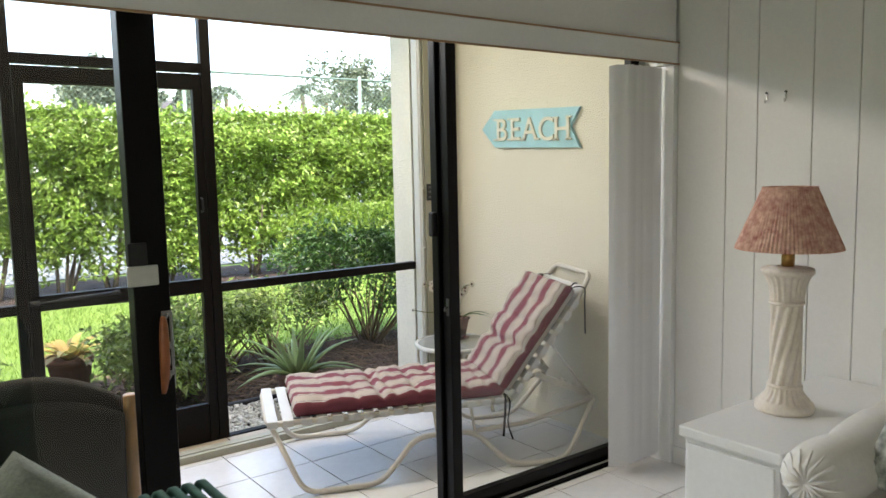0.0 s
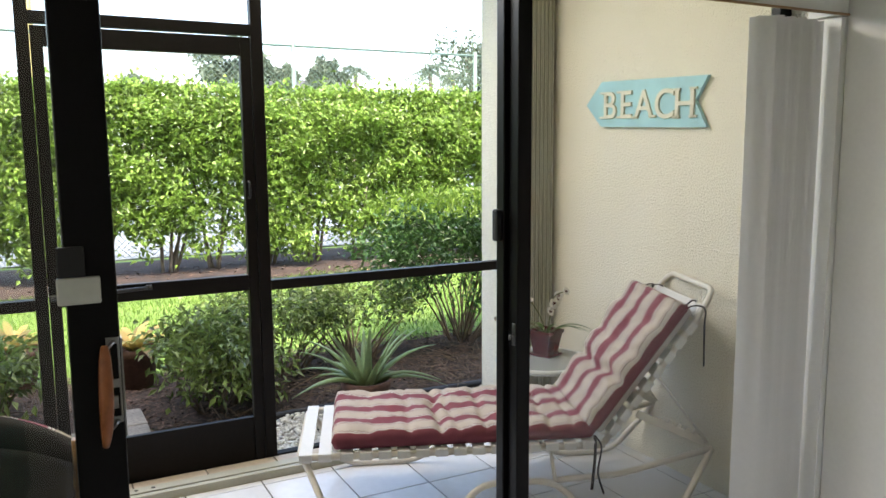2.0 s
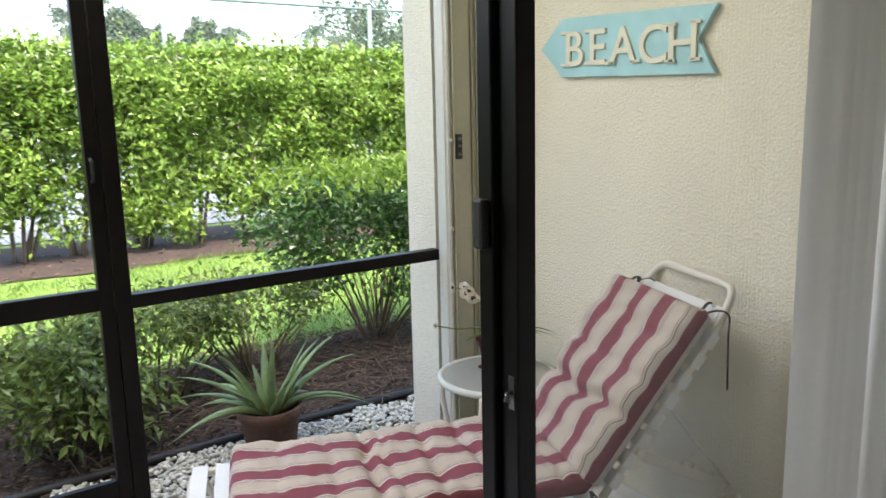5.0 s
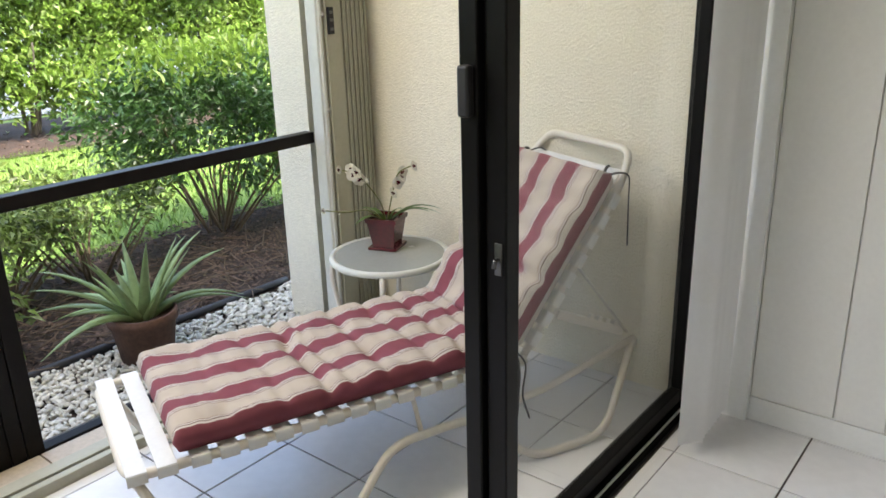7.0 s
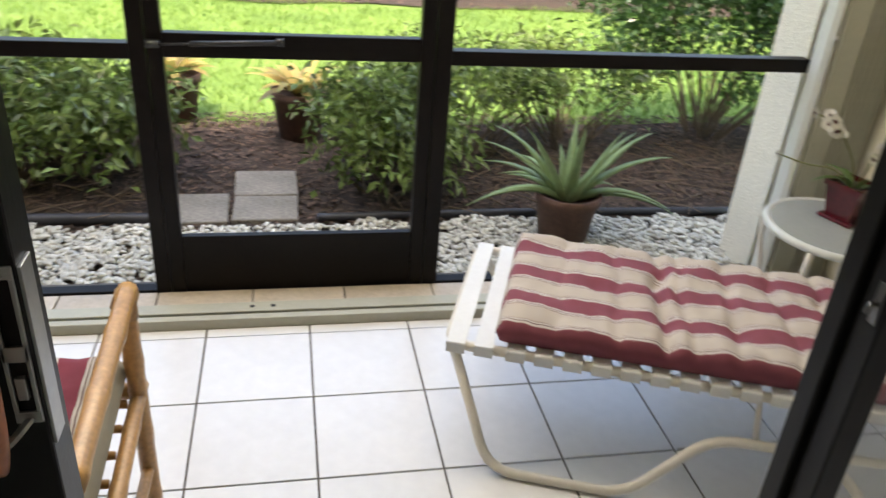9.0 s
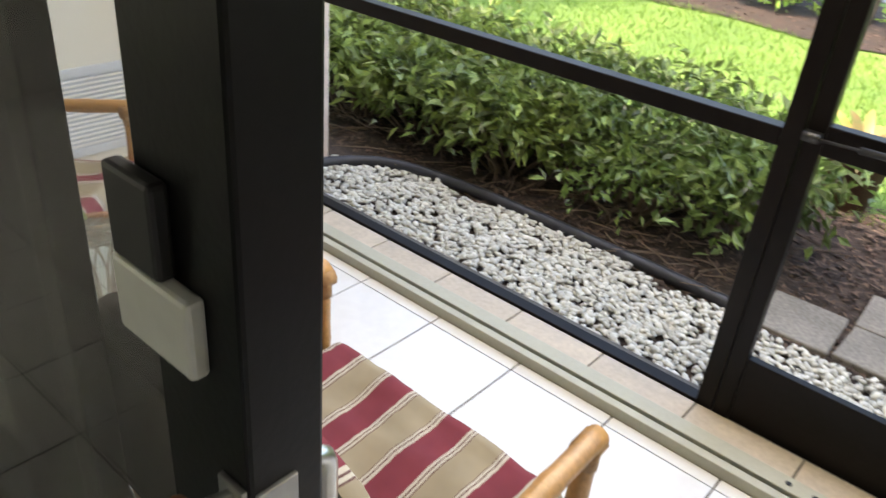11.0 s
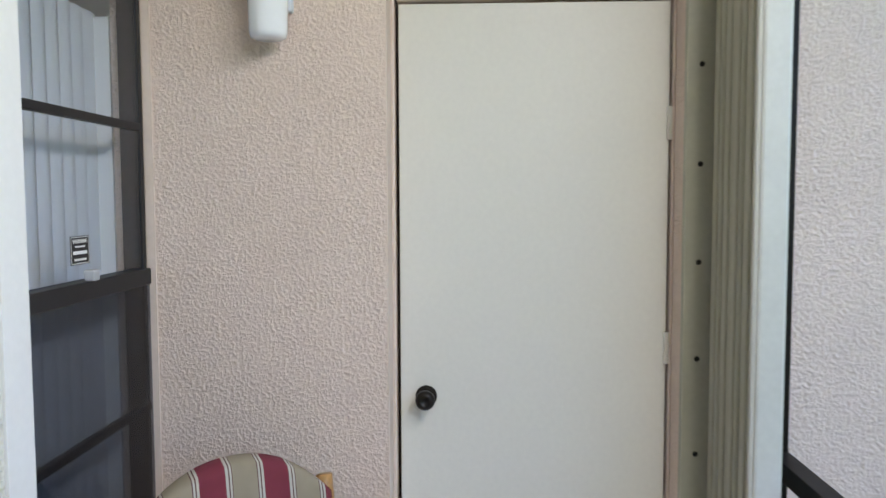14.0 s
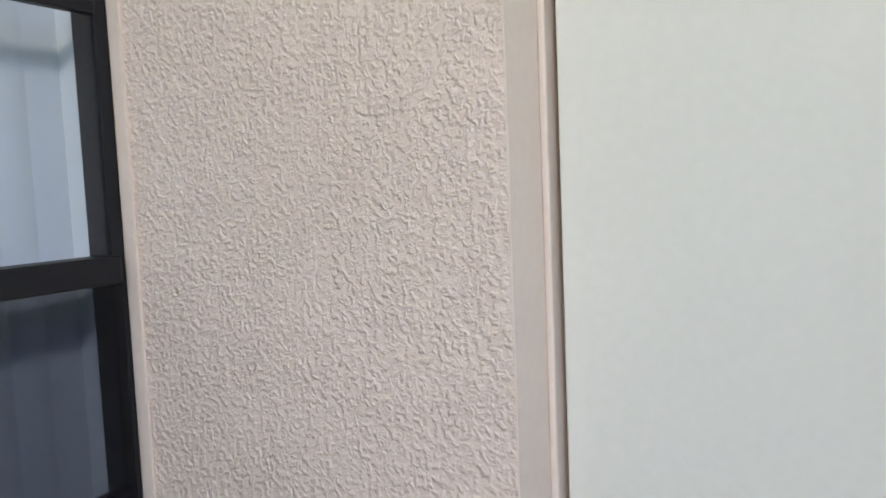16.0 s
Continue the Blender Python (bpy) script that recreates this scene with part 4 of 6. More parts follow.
M_POTRED = mat("glazed_red_pot", (0.22, 0.008, 0.014), rough=0.2, vary=0.2, scale=12)
M_SOIL = mat("dark_soil", (0.035, 0.024, 0.016), rough=1.0, vary=0.4, scale=40, bump=0.6)


def orchid(name, label, m, pot_m, petal_m, h, spikes, leaves, seed, fr, base_plate=True, w=0.05, leaf_m=None, face=(0.4, -0.4, 0.15), spread=0.7):
    rnd = random.Random(seed)
    t = thing(name, label, "potted orchid", m)
    bm = bmesh.new()
    if base_plate:
        box(bm, -w - 0.008, w + 0.008, -w - 0.008, w + 0.008, 0.0, 0.012, bevel=0.003)
    pot_square(bm, w * 0.82, w * 1.12, h, Matrix.Translation((0, 0, 0.010)))
    part("pot", bm, pot_m, t, "glazed square pot on a saucer")
    bm = boxes((-w * 1.04, w * 1.04, -w * 1.04, w * 1.04, h * 0.82, h * 0.86 + 0.013))
    part("soil", bm, M_SOIL, t)
    for d, ln, wd, dr, up in leaves:
        bm = bmesh.new()
        leaf_blade(bm, (0.01 * d[0], 0.01 * d[1], h * 0.86), d, ln, wd, dr, up)
        part("leaf", bm, leaf_m or M_ORCHLEAF, t, "", True)
    for pts, fl in spikes:
        line = smooth_line([Vector(p) for p in pts], 6)
        bm = bmesh.new()
        tube(bm, line, 0.003, 6)
        part("flower_stem", bm, M_STEM, t, "", True)
        for f, rr in fl:
            bm = bmesh.new()
            p = line[min(len(line) - 1, int(f * (len(line) - 1)))]
            off = Vector((rnd.uniform(-1, 1), rnd.uniform(-1, 1), rnd.uniform(-0.6, 0.3))) * fr * spread
            flower(bm, p + off, rr * fr, (rnd.uniform(-spread, spread) + face[0], rnd.uniform(-spread, spread) + face[1], rnd.uniform(-0.35, 0.35) + face[2]), 5, rnd)
            blossom = part("blossom", bm, petal_m, t, "", True)
            if petal_m is M_WHITEPETAL:
                bm = bmesh.new()
                flower(bm, p + off + Vector(face).normalized() * fr * 0.2, rr * fr * 0.35, face, 3, rnd)
                part("lip", bm, M_POTDK, blossom, "dark wine lip", True)
            if petal_m is M_PINKPETAL:
                bm = bmesh.new()
                flower(bm, p + off + Vector(face).normalized() * fr * 0.22, rr * fr * 0.4, face, 3, rnd)
                part("lip", bm, M_PALELIP, blossom, "pale pink lip", True)
    return t


# the stalk tips lean over the terrace
orchid("potted_orchid", "white orchid in a dark wine glazed pot on the side table", pose(-0.255, 1.615, 0.4245, 0, 0, 20), M_POTDK, M_WHITEPETAL, 0.125,
       [([(0, 0, 0.10), (-0.03, 0.01, 0.20), (-0.06, 0.06, 0.29), (-0.09, 0.09, 0.33), (-0.115, 0.13, 0.345)], [(0.52, 0.9), (0.66, 1.0), (0.76, 1), (0.86, 1.0), (0.95, 0.9), (1.0, 0.7)]),
        ([(0, 0, 0.10), (0.0, -0.02, 0.18), (-0.02, -0.05, 0.27), (-0.03, -0.08, 0.33), (-0.01, -0.13, 0.355)], [(0.45, 0.9), (0.56, 1.0), (0.66, 0.9), (0.76, 1), (1.0, 0.8)]),
        ([(0, 0, 0.10), (-0.06, 0.05, 0.17), (-0.12, 0.12, 0.175), (-0.17, 0.19, 0.19)], [(0.8, 0.35), (1.0, 0.45)])],
       [((0.55, -0.9), 0.28, 0.013, 0.62, 0.80), ((0.75, -0.9), 0.26, 0.012, 0.66, 0.72), ((0.4, -1), 0.22, 0.012, 0.6, 0.85), ((-1, 0.2), 0.14, 0.012, 0.5, 1.1), ((-0.5, 0.9), 0.17, 0.012, 0.5, 1.1), ((-0.3, -1), 0.16, 0.012, 0.5, 1.2), ((0.4, 1), 0.15, 0.012, 0.6, 1.0), ((-0.9, 0.7), 0.17, 0.012, 0.7, 0.9)],
       5, 0.027, True, 0.055, None, (-0.75, -0.6, 0.15), 0.8)

# ---- bamboo armchairs ----
M_BAMBOO = mat("varnished_bamboo", (0.46, 0.25, 0.09), rough=0.32, vary=0.28, scale=9, fine=90, bump=0.08, bump_scale=60)
M_BIND = mat("rattan_binding", (0.34, 0.19, 0.08), rough=0.6, vary=0.25, scale=80, bump=0.3)


def cane(bm, a, b, r, nodes=3):
    """A bamboo cane with swollen joints."""
    a, b = Vector(a), Vector(b)
    n = max(8, nodes * 6)
    pts, rad = [], []
    for i in range(n + 1):
        t = i / n
        k = (t * nodes + 0.37) % 1.0
        pts.append(a.lerp(b, t))
        rad.append(r * (1 + 0.14 * math.exp(-((k - 0.5) / 0.07) ** 2)))
    tube(bm, pts, r, 10, taper=rad)


def armchair(m, label, hw=0.262):
    """Low bamboo armchair facing +x, with loose striped pads tied on."""
    t = thing("bamboo_armchair", label, "armchair", m, "bamboo armchairs on the porch")
    for s in (-1, 1):
        bm = bmesh.new()
        cane(bm, (0.27, s * hw, 0.0), (0.27, s * hw, 0.60), 0.021, 3)
        part("front_leg", bm, M_BAMBOO, t, "", True)
        bm = bmesh.new()
        cane(bm, (-0.20, s * hw * 0.97, 0.0), (-0.335, s * hw * 0.95, 0.78), 0.023, 4)
        part("back_post", bm, M_BAMBOO, t, "", True)
        bm = bmesh.new()
        cane(bm, (-0.29, s * (hw + 0.005), 0.545), (0.29, s * (hw + 0.005), 0.605), 0.021, 3)
        part("arm", bm, M_BAMBOO, t, "", True)
        bm = bmesh.new()
        tube(bm, [(0.245, s * hw, 0.585), (0.295, s * hw, 0.59)], 0.026, 10)
        tube(bm, [(0.27, s * hw, 0.545), (0.27, s * hw, 0.585)], 0.024, 10)
        part("binding", bm, M_BIND, t, "rattan strip binding", True)
        bm = bmesh.new()
        cane(bm, (-0.24, s * hw, 0.27), (0.31, s * hw, 0.34), 0.018, 3)
        part("side_rail", bm, M_BAMBOO, t, "", True)
        bm = bmesh.new()
        cane(bm, (-0.21, s * hw, 0.12), (0.27, s * hw, 0.12), 0.014, 3)
        part("stretcher", bm, M_BAMBOO, t, "", True)
    for (a, b, r, nm) in (((0.29, -hw, 0.335), (0.29, hw, 0.335), 0.019, "front_rail"), ((-0.235, -hw, 0.275), (-0.235, hw, 0.275), 0.018, "back_rail"), ((-0.31, -hw * 0.93, 0.66), (-0.31, hw * 0.93, 0.66), 0.016, "top_rail")):
        bm = bmesh.new()
        cane(bm, a, b, r, 4)
        part(nm, bm, M_BAMBOO, t, "", True)
    for k in range(6):
        x = -0.16 + k * 0.08
        bm = bmesh.new()
        cane(bm, (x, -hw + 0.02, 0.283 + k * 0.0102), (x, hw - 0.02, 0.283 + k * 0.0102), 0.010, 3)
        part("seat_slat", bm, M_BAMBOO, t, "", True)
    for k in range(2):
        f = 0.2 + 0.18 * k
        bm = bmesh.new()
        cane(bm, (-0.235 - 0.105 * f, -hw * 0.93, 0.275 + 0.505 * f), (-0.235 - 0.105 * f, hw * 0.93, 0.275 + 0.505 * f), 0.009, 3)
        part("back_slat", bm, M_BAMBOO, t, "", True)
    bm = cushion(0.54, hw * 1.9, 0.085, 26, 26, [(0.27, 0.05, 0.006)], 2.0 + hw)
    part("seat_pad", bm, [M_STRIPE2, M_STRIPE2], t, "wine red and sand striped seat pad", True).matrix_basis = pose(-0.22, 0, 0.295, 0, -7, 0)
    bm = cushion(0.57, hw * 1.9, 0.08, 30, 26, [(0.32, 0.05, 0.004)], 4.0)
    for v in bm.verts:
        k = max(0.0, (v.co.x - 0.35) / 0.20)
        v.co.x -= 0.125 * k * (abs(v.co.y) / (hw * 0.95)) ** 2.2
    part("back_pad", bm, [M_BACKCLOTH, M_STRIPE2], t, "wine red and sand striped back pad with rounded top", True).matrix_basis = pose(-0.165, 0, 0.335, 0, -101, 0)
    bm = cushion(0.45, hw * 1.76, 0.012, 12, 26, [], 4.0)
    for v in bm.verts:
        v.co.x -= 0.10 * max(0.0, (v.co.x - 0.27) / 0.18) * (abs(v.co.y) / (hw * 0.92)) ** 2.2
    part("back_cover", bm, [M_BACKCLOTH, M_BACKCLOTH], t, "dark cloth sleeve over the back frame", True).matrix_basis = pose(-0.298, 0, 0.375, 0, -99, 0)
    for s in (-1, 1):
        bm = bmesh.new()
        tube(bm, smooth_line([(-0.22, s * (hw - 0.03), 0.33), (-0.27, s * (hw + 0.02), 0.31), (-0.25, s * (hw + 0.04), 0.22), (-0.22, s * (hw + 0.03), 0.13)], 5), 0.006, 6, flat=0.4)
        tube(bm, smooth_line([(-0.22, s * (hw - 0.03), 0.33), (-0.20, s * (hw + 0.035), 0.30), (-0.15, s * (hw + 0.04), 0.20)], 5), 0.006, 6, flat=0.4)
        part("tie", bm, M_TIE, t, "dark cloth tie", True)
    return t


chair = armchair(pose(-4.355, 0.80, 0, 0, 0, 35), "bamboo armchair with striped pads beside the storage door", 0.272)
chair2 = armchair(pose(-2.83, 0.745, 0, 0, 0, 89) @ Matrix.Scale(0.88, 4, (1, 0, 0)), "wide bamboo armchair with striped pads, its back to the glass door", 0.345)

# ---- wicker table with the magenta orchid ----
M_WICKER = mat("brown_wicker", (0.24, 0.12, 0.06), rough=0.5, vary=0.35, scale=20, fine=120, bump=0.2)
wt = thing("wicker_table", "round brown wicker table with a glass top", "table", pose(-3.63, 0.67, 0))
R, ZT = 0.322, 0.50
bm = bmesh.new()
lathe(bm, [(0.0, ZT - 0.008), (R - 0.025, ZT - 0.008), (R - 0.025, ZT), (0.0, ZT)], 48, caps=False)
g = part("glass_top", bm, glass_mat("table_glass", (0.80, 0.84, 0.82), 0.6), wt, "clear glass disc")
g.visible_shadow = False
for j in range(3):
    bm = bmesh.new()
    ring = []
    for k in range(120):
        a = 2 * math.pi * k / 120
        ph = k * math.pi / 2.5 + j * 2.1
        rr = R - 0.008 + 0.010 * math.cos(ph)
        ring.append((rr * math.cos(a), rr * math.sin(a), ZT - 0.012 + 0.012 * math.sin(ph)))
    tube(bm, ring, 0.0085, 6, closed=True)
    part("braided_rim", bm, M_WICKER, wt, "braided wicker edge", True)
for j in range(4):
    bm = bmesh.new()
    ring = []
    for k in range(144):
        a = 2 * math.pi * k / 144
        rr = R - 0.022 + 0.006 * math.cos(k * math.pi / 2 + j * math.pi)
        ring.append((rr * math.cos(a), rr * math.sin(a), ZT - 0.036 - j * 0.016))
    tube(bm, ring, 0.006, 5, closed=True, flat=1.4)
    part("apron_weave", bm, M_WICKER, wt, "", True)
strand = None
for k in range(56):
    a = 360 * k / 56
    if strand is None:
        bm = bmesh.new()
        tube(bm, smooth_line([(R - 0.025, 0, ZT - 0.09), (R - 0.045, 0.012, ZT - 0.16), (R - 0.10, 0.0, ZT - 0.24)], 4), 0.0035, 5)
        tube(bm, smooth_line([(R - 0.025, 0, ZT - 0.09), (R - 0.045, -0.022, ZT - 0.16), (R - 0.10, -0.03, ZT - 0.24)], 4), 0.0035, 5)
        ob = part("wicker_strand", bm, M_WICKER, wt)
        strand = ob.data
    else:
        share("wicker_strand", strand, pose(0, 0, 0, 0, 0, a), wt)
bm = bmesh.new()
ring = [((R - 0.10) * math.cos(a), (R - 0.10) * math.sin(a), ZT - 0.245) for a in np.linspace(0, 2 * math.pi, 49)[:-1]]
tube(bm, ring, 0.009, 6, closed=True)
part("lower_ring", bm, M_WICKER, wt, "", True)
bm = bmesh.new()
lathe(bm, [(0.0, 0.13), (0.19, 0.13), (0.20, 0.14), (0.19, 0.15), (0.0, 0.15)], 32, caps=False)
part("lower_shelf", bm, M_WICKER, wt, "woven lower shelf")
for k in range(4):
    a = radians(45 + 90 * k)
    bm = bmesh.new()
    tube(bm, smooth_line([((R - 0.07) * math.cos(a), (R - 0.07) * math.sin(a), ZT - 0.04), ((R - 0.11) * math.cos(a), (R - 0.11) * math.sin(a), 0.25), ((R - 0.05) * math.cos(a), (R - 0.05) * math.sin(a), 0.0)], 6), 0.016, 8)
    part("leg", bm, M_WICKER, wt, "", True)



def spray(r, z):
    """A place on the magenta orchid's flat flower spray."""
    return (0.0, r, z)


orchid("potted_orchid", "magenta orchid in a glossy red square pot on the wicker table", pose(-3.69, 0.605, ZT + 0.002, 0, 0, -22), M_POTRED, M_PINKPETAL, 0.13,
       [([spray(0, 0.11), spray(-0.005, 0.25), spray(-0.02, 0.38), spray(0.005, 0.44), spray(0.045, 0.43), spray(0.085, 0.39)], [(0.56, 0.95), (0.66, 1.1), (0.76, 0.8), (1.0, 1.05)]),
        ([spray(-0.018, 0.37), spray(-0.05, 0.395), spray(-0.10, 0.37), spray(-0.135, 0.355)], [(0.3, 1.1), (1.0, 1.05)]),
        ([spray(-0.012, 0.24), spray(0.03, 0.245), spray(0.062, 0.30)], [(1.0, 0.3)])],
       [((1, 0.3), 0.15, 0.044, 0.45, 0.6), ((-1, -0.4), 0.17, 0.044, 0.5, 0.6), ((0.2, -1), 0.15, 0.046, 0.65, 0.5), ((0.5, 1), 0.15, 0.044, 0.4, 0.8), ((0.9, -0.8), 0.13, 0.040, 0.7, 0.4)],
       9, 0.037, True, 0.055, M_BROADLEAF, (1.0, 0.0, 0.3), 0.5)


# ---- living room ----
cab = thing("white_cabinet", "low white painted chest beside the armchair", "cabinet")
part("body", boxes((-0.965, -0.03, -0.93, -0.585, 0.0, 0.565), bevel=0.004), M_WHITE, cab)
part("top", boxes((-0.985, -0.02, -0.94, -0.57, 0.568, 0.605), bevel=0.006), M_WHITE, cab)
part("drawer_front", boxes((-0.978, -0.966, -0.915, -0.60, 0.31, 0.55), bevel=0.003), M_WHITE, cab)
part("drawer_front", boxes((-0.978, -0.966, -0.915, -0.60, 0.05, 0.295), bevel=0.003), M_WHITE, cab)

lamp = thing("table_lamp", "white column table lamp with a pleated floral shade", "table lamp", pose(-0.562, -0.712, 0.606))
M_PLASTER = mat("cream_ceramic", (0.76, 0.68, 0.59), rough=0.5, vary=0.12, scale=12, bump=0.1)
def fluted(bm, rows, count, depth, seg=96):
    """A turned shape whose side is cut by upright flutes."""
    rr = []
    for r, z in rows:
        rr.append([bm.verts.new((r * (1 + depth * math.cos(count * 2 * math.pi * k / seg)) * math.cos(2 * math.pi * k / seg), r * (1 + depth * math.cos(count * 2 * math.pi * k / seg)) * math.sin(2 * math.pi * k / seg), z)) for k in range(seg)])
    for u, w in zip(rr, rr[1:]):
        for k in range(seg):
            bm.faces.new((u[k], u[(k + 1) % seg], w[(k + 1) % seg], w[k]))


bm = bmesh.new()
lathe(bm, [(0.098, 0.0), (0.102, 0.012), (0.098, 0.028), (0.088, 0.034), (0.084, 0.040)], 40)
part("base", bm, M_PLASTER, lamp, "", True)
bm = bmesh.new()
fluted(bm, [(0.084, 0.038), (0.078, 0.046), (0.068, 0.056), (0.060, 0.070), (0.056, 0.086)], 22, 0.05)
lathe(bm, [(0.054, 0.084), (0.060, 0.087), (0.060, 0.094), (0.053, 0.097)], 40)
part("fluted_foot", bm, M_PLASTER, lamp, "", True)
bm = bmesh.new()
n = 60
rings = []
for i in range(n + 1):
    z = 0.08 + 0.31 * i / n
    rr = []
    for k in range(72):
        a = 2 * math.pi * k / 72
        rad = 0.050 + 0.0045 * math.cos(10 * a - 14 * i / n)
        rr.append(bm.verts.new((rad * math.cos(a), rad * math.sin(a), z)))
    rings.append(rr)
for a, b in zip(rings, rings[1:]):
    for k in range(72):
        bm.faces.new((a[k], a[(k + 1) % 72], b[(k + 1) % 72], b[k]))
part("twisted_column", bm, M_PLASTER, lamp, "spiral fluted column", True)
bm = bmesh.new()
lathe(bm, [(0.053, 0.383), (0.060, 0.386), (0.060, 0.394), (0.054, 0.397)], 40)
fluted(bm, [(0.055, 0.396), (0.056, 0.42), (0.060, 0.45), (0.070, 0.478), (0.080, 0.492)], 20, 0.05)
fluted(bm, [(0.080, 0.490), (0.087, 0.494), (0.088, 0.508), (0.084, 0.514)], 30, 0.018)
lathe(bm, [(0.084, 0.513), (0.03, 0.52)], 40)
part("capital", bm, M_PLASTER, lamp, "", True)
bm = bmesh.new()
lathe(bm, [(0.022, 0.518), (0.022, 0.56), (0.014, 0.57), (0.014, 0.61)], 20)
part("socket", bm, mat("aged_brass", (0.45, 0.27, 0.09), rough=0.35, metal=0.9), lamp, "brass socket", True)
bm = bmesh.new()
rings = []
for z, r0 in ((0.582, 0.178), (0.59, 0.176), (0.68, 0.138), (0.79, 0.092), (0.80, 0.090)):
    rr = []
    for k in range(160):
        a = 2 * math.pi * k / 160
        rad = r0 * (1 + (0.012 if k % 2 else -0.012))
        rr.append(bm.verts.new((rad * math.cos(a), rad * math.sin(a), z)))
    rings.append(rr)
for a, b in zip(rings, rings[1:]):
    for k in range(160):
        bm.faces.new((a[k], a[(k + 1) % 160], b[(k + 1) % 160], b[k]))
M_SHADE = mat("floral_shade_cloth", (0.66, 0.46, 0.36), rough=0.9, vary=0.2, scale=28, fine=60, color2=(0.40, 0.15, 0.12))
part("shade", bm, M_SHADE, lamp, "pleated cloth shade with a pink floral print")

M_WHITECLOTH = mat("white_upholstery", (0.74, 0.72, 0.67), rough=0.9, vary=0.05, scale=10, bump=0.2, bump_scale=200)
arm_c = thing("upholstered_armchair", "white upholstered armchair with pleated rolled arms", "armchair")


def soft_box(x0, x1, y0, y1, z0, z1, r):
    bm = bmesh.new()
    box(bm, x0, x1, y0, y1, z0, z1, bevel=r)
    bmesh.ops.subdivide_edges(bm, edges=bm.edges[:], cuts=2, use_grid_fill=True)
    for v in bm.verts:
        v.co += Vector((noise.noise(v.co * 7), noise.noise(v.co * 7 + Vector((5, 0, 0))), noise.noise(v.co * 7 + Vector((0, 5, 0))))) * 0.008
    return bm


part("seat", soft_box(-1.0, -0.3, -1.77, -1.12, 0.12, 0.46, 0.05), M_WHITECLOTH, arm_c, "", True)
part("backrest", soft_box(-0.50, -0.16, -1.86, -0.975, 0.30, 1.0, 0.09), M_WHITECLOTH, arm_c, "", True)
for y in (-1.06, -1.83):
    bm = bmesh.new()
    pts = [(-1.06 + 0.72 * i / 14, y + 0.012 * math.sin(i), 0.575 + 0.05 * (i / 14) ** 2) for i in range(15)]
    tube(bm, pts, 0.1, 20, taper=[0.1 * (0.55 if i == 0 else 0.9 if i == 1 else 1.0) * (1 + 0.02 * math.sin(i * 2.3)) for i in range(15)])
    box(bm, -1.02, -0.2, y - 0.07, y + 0.07, 0.06, 0.56, bevel=0.02)
    a = part("arm", bm, M_WHITECLOTH, arm_c, "", True)
    for k in range(16):
        ang2 = 2 * math.pi * k / 16
        bm = bmesh.new()
        tube(bm, [(-1.065, y, 0.575), (-1.068, y + 0.05 * math.cos(ang2), 0.575 + 0.05 * math.sin(ang2)), (-1.03, y + 0.093 * math.cos(ang2), 0.575 + 0.093 * math.sin(ang2))], 0.005, 5, taper=[0.002, 0.006, 0.003])
        part("pleat", bm, M_WHITECLOTH, a, "", True)
for x, y in ((-0.95, -1.06), (-0.95, -1.83), (-0.25, -1.06), (-0.25, -1.83)):
    part("foot", boxes((x - 0.025, x + 0.025, y - 0.025, y + 0.025, 0.0, 0.12), bevel=0.004), M_ORANGEWOOD, arm_c)
M_PATT = mat("grey_leaf_print", (0.5, 0.5, 0.45), rough=0.9, vary=0.2, scale=22, fine=55, color2=(0.10, 0.13, 0.12), bump=0.3, bump_scale=300)
bm = cushion(0.40, 0.40, 0.14, 20, 20, [], 1.2)
tagged(part("throw_pillow", bm, M_PATT, None, "", True), "grey leaf-print throw pillow on the white armchair", "pillow").matrix_basis = pose(-0.80, -1.32, 0.49, 0, -42, 0)

M_GREEN = mat("green_corduroy", (0.06, 0.16, 0.13), rough=0.95, vary=0.2, scale=10)
sofa = thing("sofa", "green ribbed corduroy sofa with its back to the room", "sofa")
part("backrest", soft_box(-3.75, -2.66, -0.93, -0.70, 0.25, 0.915, 0.07), M_GREEN, sofa, "", True)
part("seat", soft_box(-3.70, -2.70, -0.70, -0.32, 0.14, 0.44, 0.05), M_GREEN, sofa, "", True)
bm = bmesh.new()
for k in range(40):
    x = -3.72 + k * 0.0265
    tube(bm, rounded([(x, -0.935, 0.42), (x, -0.93, 0.885), (x, -0.90, 0.917), (x, -0.73, 0.917), (x, -0.70, 0.885), (x, -0.698, 0.6)], 0.03, 3), 0.009, 5)
part("ribs", bm, M_GREEN, sofa, "", True)
for x, y in ((-3.65, -0.85), (-2.75, -0.85), (-3.65, -0.4), (-2.75, -0.4)):
    part("foot", boxes((x - 0.03, x + 0.03, y - 0.03, y + 0.03, 0, 0.26), bevel=0.004), M_ORANGEWOOD, sofa)
bm = cushion(0.40, 0.40, 0.12, 20, 20, [], 8.2)
bmesh.ops.translate(bm, verts=bm.verts, vec=(-0.20, 0, -0.06))
tagged(part("throw_pillow", bm, mat("grey_green_weave", (0.34, 0.38, 0.33), rough=0.95, vary=0.25, scale=30, fine=160, bump=0.5, bump_scale=350), None, "", True), "grey-green woven throw pillow propped on the green sofa", "pillow").matrix_basis = pose(-2.96, -0.60, 0.715, 78, 0, 0) @ Matrix.Rotation(radians(47), 4, "Z")


# ---- garden ----
rng = np.random.default_rng(4)


